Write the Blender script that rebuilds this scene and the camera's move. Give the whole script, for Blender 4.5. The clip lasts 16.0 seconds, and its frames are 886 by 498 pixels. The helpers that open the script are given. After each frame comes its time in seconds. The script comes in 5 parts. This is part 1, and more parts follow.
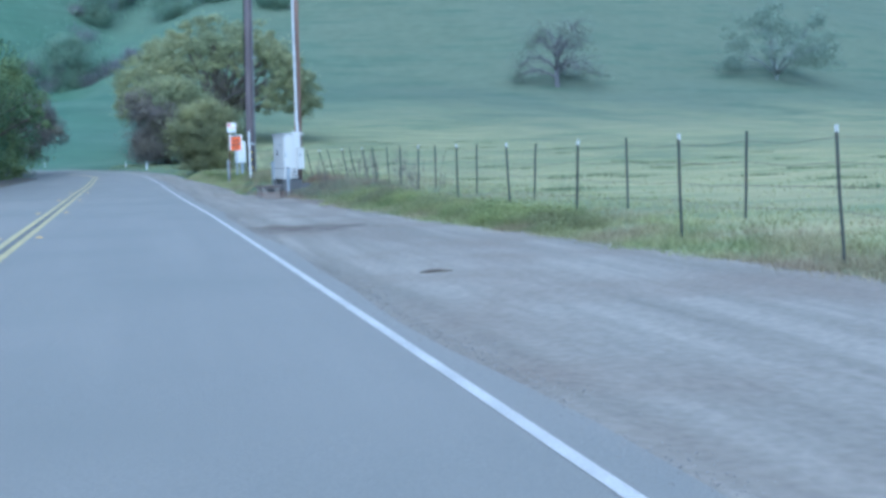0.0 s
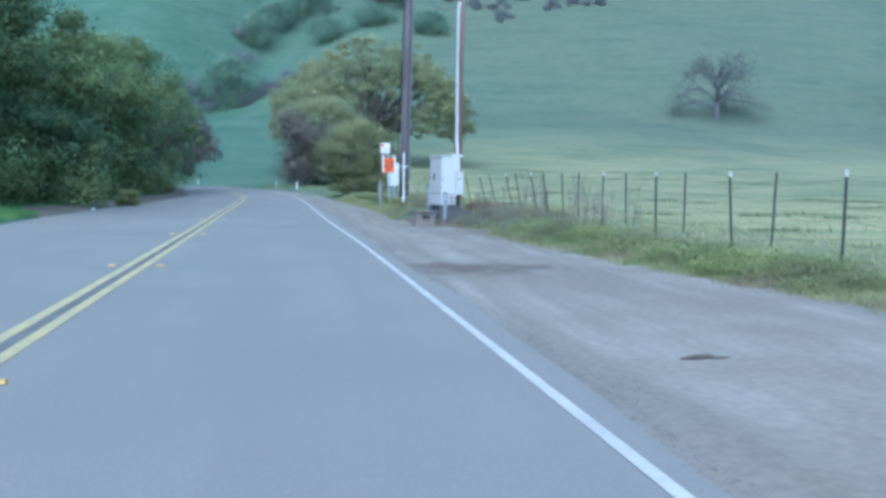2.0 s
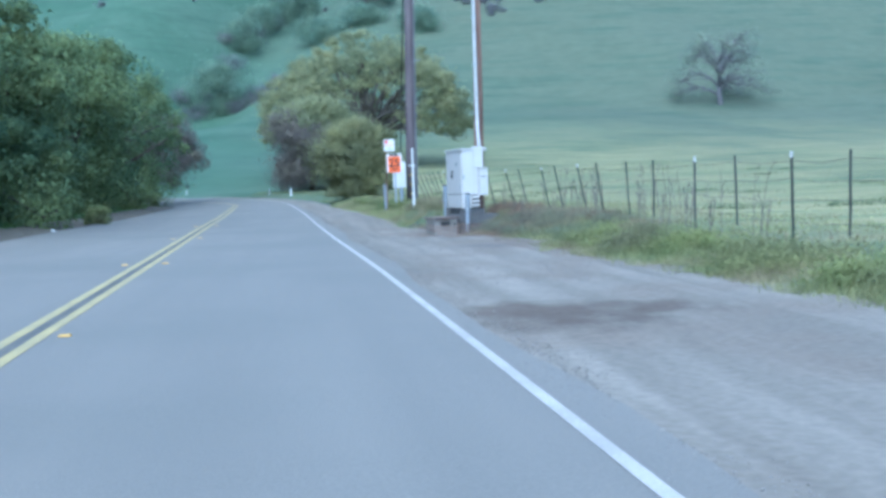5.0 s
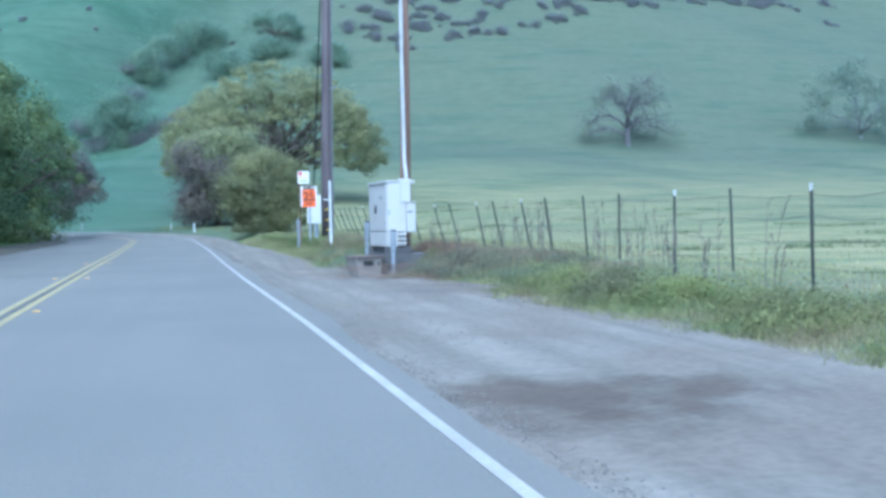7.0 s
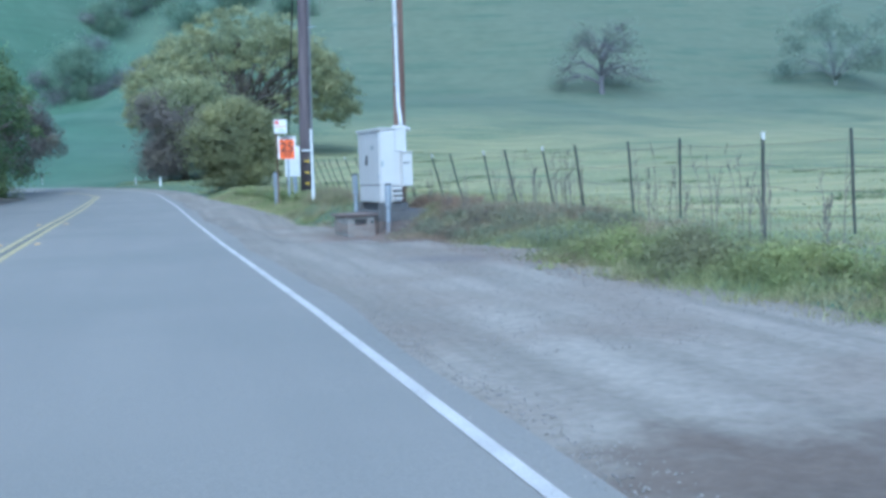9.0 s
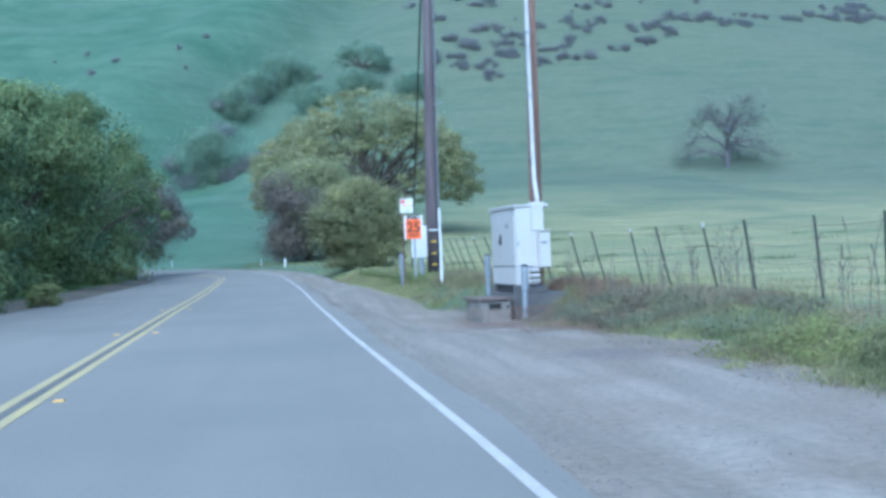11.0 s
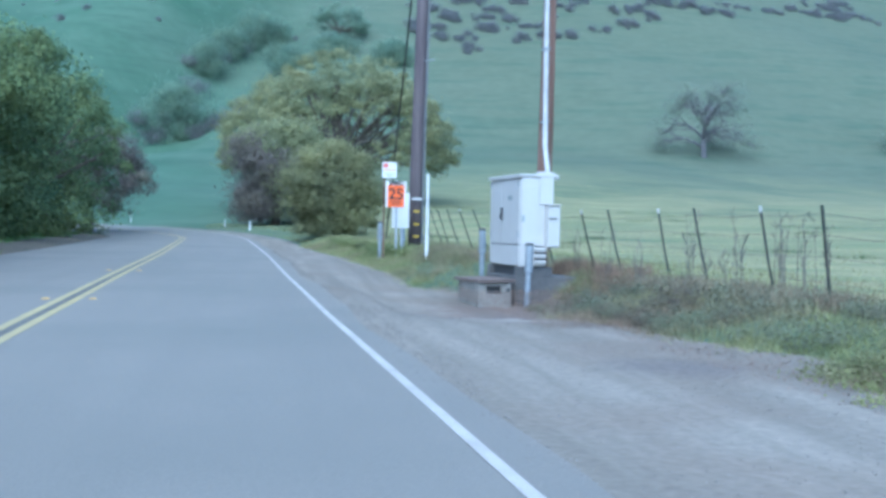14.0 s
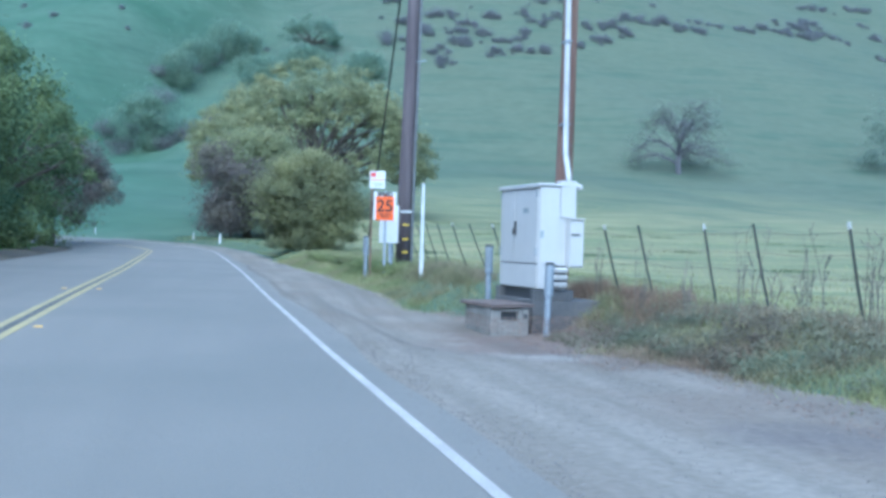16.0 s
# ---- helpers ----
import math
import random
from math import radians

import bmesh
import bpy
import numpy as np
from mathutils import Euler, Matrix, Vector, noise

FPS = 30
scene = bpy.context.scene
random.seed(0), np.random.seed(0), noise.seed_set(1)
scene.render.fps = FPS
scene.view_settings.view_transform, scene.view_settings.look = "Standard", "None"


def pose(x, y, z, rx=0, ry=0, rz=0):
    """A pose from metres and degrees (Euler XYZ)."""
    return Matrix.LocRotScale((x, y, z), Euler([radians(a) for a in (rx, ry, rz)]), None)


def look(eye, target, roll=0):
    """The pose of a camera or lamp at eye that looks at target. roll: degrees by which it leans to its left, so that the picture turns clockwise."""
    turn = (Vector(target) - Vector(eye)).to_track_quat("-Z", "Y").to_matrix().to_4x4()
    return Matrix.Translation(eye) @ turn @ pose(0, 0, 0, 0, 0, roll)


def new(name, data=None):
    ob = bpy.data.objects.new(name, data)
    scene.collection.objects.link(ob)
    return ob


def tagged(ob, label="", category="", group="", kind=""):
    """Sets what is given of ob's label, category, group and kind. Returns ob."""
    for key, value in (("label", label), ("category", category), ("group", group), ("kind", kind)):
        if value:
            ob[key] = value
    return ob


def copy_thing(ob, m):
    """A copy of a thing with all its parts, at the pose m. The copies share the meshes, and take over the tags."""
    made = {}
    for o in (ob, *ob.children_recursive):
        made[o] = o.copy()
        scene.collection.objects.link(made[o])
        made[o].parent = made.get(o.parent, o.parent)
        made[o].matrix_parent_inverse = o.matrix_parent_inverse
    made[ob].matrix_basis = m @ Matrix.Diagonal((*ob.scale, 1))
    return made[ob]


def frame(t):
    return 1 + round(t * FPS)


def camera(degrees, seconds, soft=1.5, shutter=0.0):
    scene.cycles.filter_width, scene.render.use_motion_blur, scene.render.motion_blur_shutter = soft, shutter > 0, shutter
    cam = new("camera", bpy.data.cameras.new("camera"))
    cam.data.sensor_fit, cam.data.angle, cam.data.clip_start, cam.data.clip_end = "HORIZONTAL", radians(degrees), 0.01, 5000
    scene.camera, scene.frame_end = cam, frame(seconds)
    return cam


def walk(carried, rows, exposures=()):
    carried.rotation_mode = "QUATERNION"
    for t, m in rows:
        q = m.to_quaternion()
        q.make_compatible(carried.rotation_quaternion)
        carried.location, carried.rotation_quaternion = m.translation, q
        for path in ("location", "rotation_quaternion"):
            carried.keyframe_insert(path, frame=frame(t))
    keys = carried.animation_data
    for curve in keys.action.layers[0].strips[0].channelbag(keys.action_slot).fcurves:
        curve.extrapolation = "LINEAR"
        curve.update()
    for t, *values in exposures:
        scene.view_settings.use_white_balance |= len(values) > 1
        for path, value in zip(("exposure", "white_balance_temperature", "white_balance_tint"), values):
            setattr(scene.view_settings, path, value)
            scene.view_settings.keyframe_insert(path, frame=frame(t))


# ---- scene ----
cam = camera(45.4, 16.0, soft=3.4)
SKY, SUN = 0.145, 1.0
PATH = [
    (0, (1.113, 0.649, 1.238), (1.642, 2.57, 1.067), -1.4),
    (0.5, (1.201, 1.674, 1.212), (1.67, 3.616, 1.12), 0.0),
    (1, (1.186, 2.505, 1.219), (1.543, 4.47, 1.12), 0.3),
    (1.5, (1.197, 3.396, 1.212), (1.542, 5.363, 1.104), 0.9),
    (2, (1.206, 4.363, 1.206), (1.475, 6.341, 1.09), 0.7),
    (2.5, (1.227, 5.289, 1.214), (1.455, 7.273, 1.103), 0.9),
    (3, (1.229, 6.204, 1.226), (1.398, 8.193, 1.103), 1.1),
    (3.5, (1.262, 7.056, 1.215), (1.519, 9.038, 1.14), -1.0),
    (3.7, (1.236, 7.372, 1.198), (1.541, 9.347, 1.128), -1.6),
    (5.8, (1.328, 11.122, 1.233), (1.586, 13.101, 1.094), -2.05),
    (6, (1.37, 11.307, 1.203), (1.763, 13.265, 1.104), -2.7),
    (6.5, (1.312, 12.031, 1.241), (1.706, 13.991, 1.185), -2.0),
    (7, (1.236, 12.698, 1.194), (1.686, 14.646, 1.144), -1.2),
    (7.5, (1.238, 13.522, 1.256), (1.713, 15.464, 1.206), -1.4),
    (8, (1.256, 14.34, 1.265), (1.684, 16.292, 1.18), -0.6),
    (8.5, (1.21, 14.999, 1.247), (1.667, 16.945, 1.159), -2.0),
    (9, (1.2, 15.638, 1.24), (1.704, 17.568, 1.096), -1.8),
    (9.5, (1.161, 16.092, 1.293), (1.718, 18.012, 1.227), -0.6),
    (10, (1.217, 16.706, 1.285), (1.637, 18.661, 1.307), -2.3),
    (10.2, (1.23, 16.848, 1.305), (1.527, 18.826, 1.319), -4.66),
    (12.3, (1.215, 18.477, 1.27), (1.585, 20.443, 1.267), 1.2),
    (12.5, (1.213, 18.678, 1.267), (1.583, 20.644, 1.245), 1.6),
    (13, (1.169, 19.193, 1.276), (1.527, 21.16, 1.251), 1.5),
    (13.5, (1.166, 19.699, 1.253), (1.518, 21.667, 1.197), 1.8),
    (14, (1.149, 20.225, 1.271), (1.504, 22.193, 1.232), 1.1),
    (14.5, (1.123, 20.777, 1.282), (1.509, 22.739, 1.265), 1.1),
    (15, (1.066, 21.314, 1.292), (1.493, 23.268, 1.33), 0.7),
    (15.5, (1.013, 21.983, 1.271), (1.445, 23.936, 1.25), 1.8),
    (16, (1.007, 22.674, 1.28), (1.419, 24.631, 1.27), 1.6),
]
walk(cam, [(t, look(eye, target, roll)) for t, eye, target, roll in PATH], tuple((t, e, 4450 if t == 0 else 4500 if t == 1 else 4560, -3) for t, e in ((0, 1.2), (1, 1.27), (2, 1.27), (3.5, 1.37), (6, 1.45), (6.5, 1.52), (7, 1.46), (8, 1.36), (9, 1.28), (9.5, 1.38), (10, 1.36), (16, 1.38))))

# ---- light ----
world = bpy.data.worlds.new("sky")
scene.world = world
world.use_nodes = True
wn = world.node_tree
sky = wn.nodes.new("ShaderNodeTexSky")
sky.sky_type, sky.sun_disc = "NISHITA", False
sky.sun_elevation, sky.sun_rotation = radians(54), radians(201)
sky.air_density, sky.dust_density, sky.ozone_density = 1.0, 3.0, 1.0
wn.nodes["Background"].inputs["Strength"].default_value = SKY
wn.links.new(sky.outputs["Color"], wn.nodes["Background"].inputs["Color"])
sun = new("sun", bpy.data.lights.new("sun", "SUN"))
sun.data.energy, sun.data.angle, sun.data.color = SUN, radians(75), (1.0, 0.94, 0.83)
sun.matrix_world = look((-15, -40, 59), (0, 0, 0))


# ---- materials ----
def material(name, base, rough=0.7, metal=0.0, second=None, scale=6.0, stretch=(1, 1, 1), fine=40.0, bump=0.0,
             island=0.0, sheer=0.0, third=None, third_scale=0.8, spec=0.4, low=None, flat=False, contour=None, spots=(), east=None, grain=0.2):
    """A surface with two scales of colour variation, relief and, for loose pieces, a tone for each."""
    m = bpy.data.materials.new(name)
    m.use_nodes = True
    nt = m.node_tree
    n, l = nt.nodes, nt.links
    bsdf = n["Principled BSDF"]
    bsdf.inputs["Roughness"].default_value, bsdf.inputs["Metallic"].default_value = rough, metal
    bsdf.inputs["Specular IOR Level"].default_value = spec
    co = n.new("ShaderNodeTexCoord")
    mp = n.new("ShaderNodeMapping")
    mp.inputs["Scale"].default_value = stretch
    l.new(co.outputs["Object"], mp.inputs["Vector"])

    def cloud(size, detail=5.0, low=0.35, high=0.65, plain=False):
        t = n.new("ShaderNodeTexNoise")
        t.inputs["Scale"].default_value, t.inputs["Detail"].default_value = size, detail
        l.new((co.outputs["Object"] if plain else mp.outputs["Vector"]), t.inputs["Vector"])
        r = n.new("ShaderNodeMapRange")
        r.inputs["From Min"].default_value, r.inputs["From Max"].default_value = low, high
        l.new(t.outputs["Fac"], r.inputs["Value"])
        return r.outputs["Result"], t.outputs["Fac"]

    def blend(fac, a, b):
        x = n.new("ShaderNodeMix")
        x.data_type = "RGBA"
        if hasattr(fac, "is_linked"):
            l.new(fac, x.inputs["Factor"])
        else:
            x.inputs["Factor"].default_value = fac
        for socket, v in ((x.inputs["A"], a), (x.inputs["B"], b)):
            if hasattr(v, "is_linked"):
                l.new(v, socket)
            else:
                socket.default_value = (*v, 1)
        return x.outputs["Result"]

    colour = base
    if second:
        colour = blend(cloud(scale)[0], base, second)
    if third:
        colour = blend(cloud(third_scale, 4, 0.45, 0.7, True)[0], colour, third)
    if east:
        # windscreen glare and lens cast put into the colour: warmer, paler eastwards
        ex = n.new("ShaderNodeSeparateXYZ")
        l.new(co.outputs["Object"], ex.inputs["Vector"])
        drift = n.new("ShaderNodeMath")
        drift.operation = "MULTIPLY_ADD"
        drift.inputs[1].default_value = 30.0
        l.new(cloud(0.03, 4)[1], drift.inputs[0])
        l.new(ex.outputs["X"], drift.inputs[2])
        er = n.new("ShaderNodeMapRange")
        er.inputs["From Min"].default_value, er.inputs["From Max"].default_value = 5.0, 60.0
        er.inputs["To Max"].default_value = 0.8
        l.new(drift.outputs[0], er.inputs["Value"])
        colour = blend(er.outputs["Result"], colour, east)
    if low:
        # the grazed meadow on the flat is paler than the hills: its edge wanders
        xyz = n.new("ShaderNodeSeparateXYZ")
        l.new(co.outputs["Object"], xyz.inputs["Vector"])
        sm = n.new("ShaderNodeMapping")
        sm.inputs["Scale"].default_value = (0.1, 0.75, 0.3)
        l.new(co.outputs["Object"], sm.inputs["Vector"])
        st = n.new("ShaderNodeTexNoise")
        st.inputs["Scale"].default_value, st.inputs["Detail"].default_value = 1.0, 6.0
        l.new(sm.outputs["Vector"], st.inputs["Vector"])
        sr = n.new("ShaderNodeMapRange")
        sr.inputs["From Min"].default_value, sr.inputs["From Max"].default_value = 0.42, 0.62
        l.new(st.outputs["Fac"], sr.inputs["Value"])
        streak = sr.outputs["Result"]
        wander = n.new("ShaderNodeMath")
        wander.operation = "MULTIPLY_ADD"
        wander.inputs[1].default_value = 6.0
        l.new(cloud(0.05, 4)[1], wander.inputs[0])
        l.new(xyz.outputs["Z"], wander.inputs[2])
        r = n.new("ShaderNodeMapRange")
        r.inputs["From Min"].default_value, r.inputs["From Max"].default_value = 2.6, 13.5
        l.new(wander.outputs[0], r.inputs["Value"])
        wide = n.new("ShaderNodeMapRange")
        wide.inputs["From Min"].default_value, wide.inputs["From Max"].default_value = 5.5, 9.0
        l.new(xyz.outputs["X"], wide.inputs["Value"])
        both = n.new("ShaderNodeMath")
        both.operation = "MULTIPLY"
        inv = n.new("ShaderNodeMath")
        inv.operation, inv.inputs[0].default_value = "SUBTRACT", 1.0
        l.new(r.outputs["Result"], inv.inputs[1])
        l.new(inv.outputs[0], both.inputs[0])
        l.new(wide.outputs["Result"], both.inputs[1])
        colour = blend(both.outputs[0], colour, blend(streak, low, (0.6 * low[0], 0.74 * low[1], 0.68 * low[2])))
    if contour:
        # cattle tracks and growth follow the slope's level lines
        cm = n.new("ShaderNodeMapping")
        cm.inputs["Scale"].default_value = (0.045, 0.03, 0.5)
        l.new(co.outputs["Object"], cm.inputs["Vector"])
        ct = n.new("ShaderNodeTexNoise")
        ct.inputs["Scale"].default_value, ct.inputs["Detail"].default_value = 1.6, 6.0
        l.new(cm.outputs["Vector"], ct.inputs["Vector"])
        cr = n.new("ShaderNodeMapRange")
        cr.inputs["From Min"].default_value, cr.inputs["From Max"].default_value = 0.5, 0.72
        cr.inputs["To Max"].default_value = 0.55
        l.new(ct.outputs["Fac"], cr.inputs["Value"])
        colour = blend(cr.outputs["Result"], colour, contour)
    for px, py, pr, shade in spots:
        # a damp hollow with a ragged outline
        at = n.new("ShaderNodeVectorMath")
        at.operation = "DISTANCE"
        at.inputs[1].default_value = (px, 0.9 * py, 0)
        sm = n.new("ShaderNodeMapping")
        sm.inputs["Scale"].default_value = (1, 0.9, 0)
        l.new(co.outputs["Object"], sm.inputs["Vector"])
        l.new(sm.outputs["Vector"], at.inputs[0])
        rag = n.new("ShaderNodeMath")
        rag.operation = "MULTIPLY_ADD"
        rag.inputs[1].default_value = 2.2 * pr
        l.new(cloud(2.6, 8, plain=True)[1], rag.inputs[0])
        l.new(at.outputs["Value"], rag.inputs[2])
        sr = n.new("ShaderNodeMapRange")
        sr.inputs["From Min"].default_value, sr.inputs["From Max"].default_value = 1.5 * pr, 2.5 * pr
        sr.inputs["To Min"].default_value, sr.inputs["To Max"].default_value = 0.85, 0.0
        l.new(rag.outputs[0], sr.inputs["Value"])
        colour = blend(sr.outputs["Result"], colour, shade)
    f, raw = cloud(fine, 6, 0.2, 0.8, flat)
    h = n.new("ShaderNodeHueSaturation")
    v = n.new("ShaderNodeMapRange")
    v.inputs["To Min"].default_value, v.inputs["To Max"].default_value = 1 - grain, 1 + grain
    l.new(f, v.inputs["Value"])
    l.new(v.outputs["Result"], h.inputs["Value"])
    if hasattr(colour, "is_linked"):
        l.new(colour, h.inputs["Color"])
    else:
        h.inputs["Color"].default_value = (*colour, 1)
    out = h.outputs["Color"]
    if island:
        g = n.new("ShaderNodeNewGeometry")
        h2 = n.new("ShaderNodeHueSaturation")
        r2 = n.new("ShaderNodeMapRange")
        r2.inputs["To Min"].default_value, r2.inputs["To Max"].default_value = 1 - island, 1 + island
        l.new(g.outputs["Random Per Island"], r2.inputs["Value"])
        l.new(r2.outputs["Result"], h2.inputs["Value"])
        l.new(out, h2.inputs["Color"])
        r3 = n.new("ShaderNodeMapRange")
        r3.inputs["To Min"].default_value, r3.inputs["To Max"].default_value = 0.485, 0.515
        l.new(raw, r3.inputs["Value"])
        l.new(r3.outputs["Result"], h2.inputs["Hue"])
        out = h2.outputs["Color"]
    l.new(out, bsdf.inputs["Base Color"])
    if bump:
        b = n.new("ShaderNodeBump")
        b.inputs["Strength"].default_value, b.inputs["Distance"].default_value = 1.0, bump
        l.new(raw, b.inputs["Height"])
        l.new(b.outputs["Normal"], bsdf.inputs["Normal"])
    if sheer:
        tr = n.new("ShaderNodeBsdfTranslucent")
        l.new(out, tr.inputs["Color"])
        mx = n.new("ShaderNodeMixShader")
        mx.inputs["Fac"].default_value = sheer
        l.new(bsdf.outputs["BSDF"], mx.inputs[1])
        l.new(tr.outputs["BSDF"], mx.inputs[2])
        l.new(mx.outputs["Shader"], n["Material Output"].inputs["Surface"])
    return m


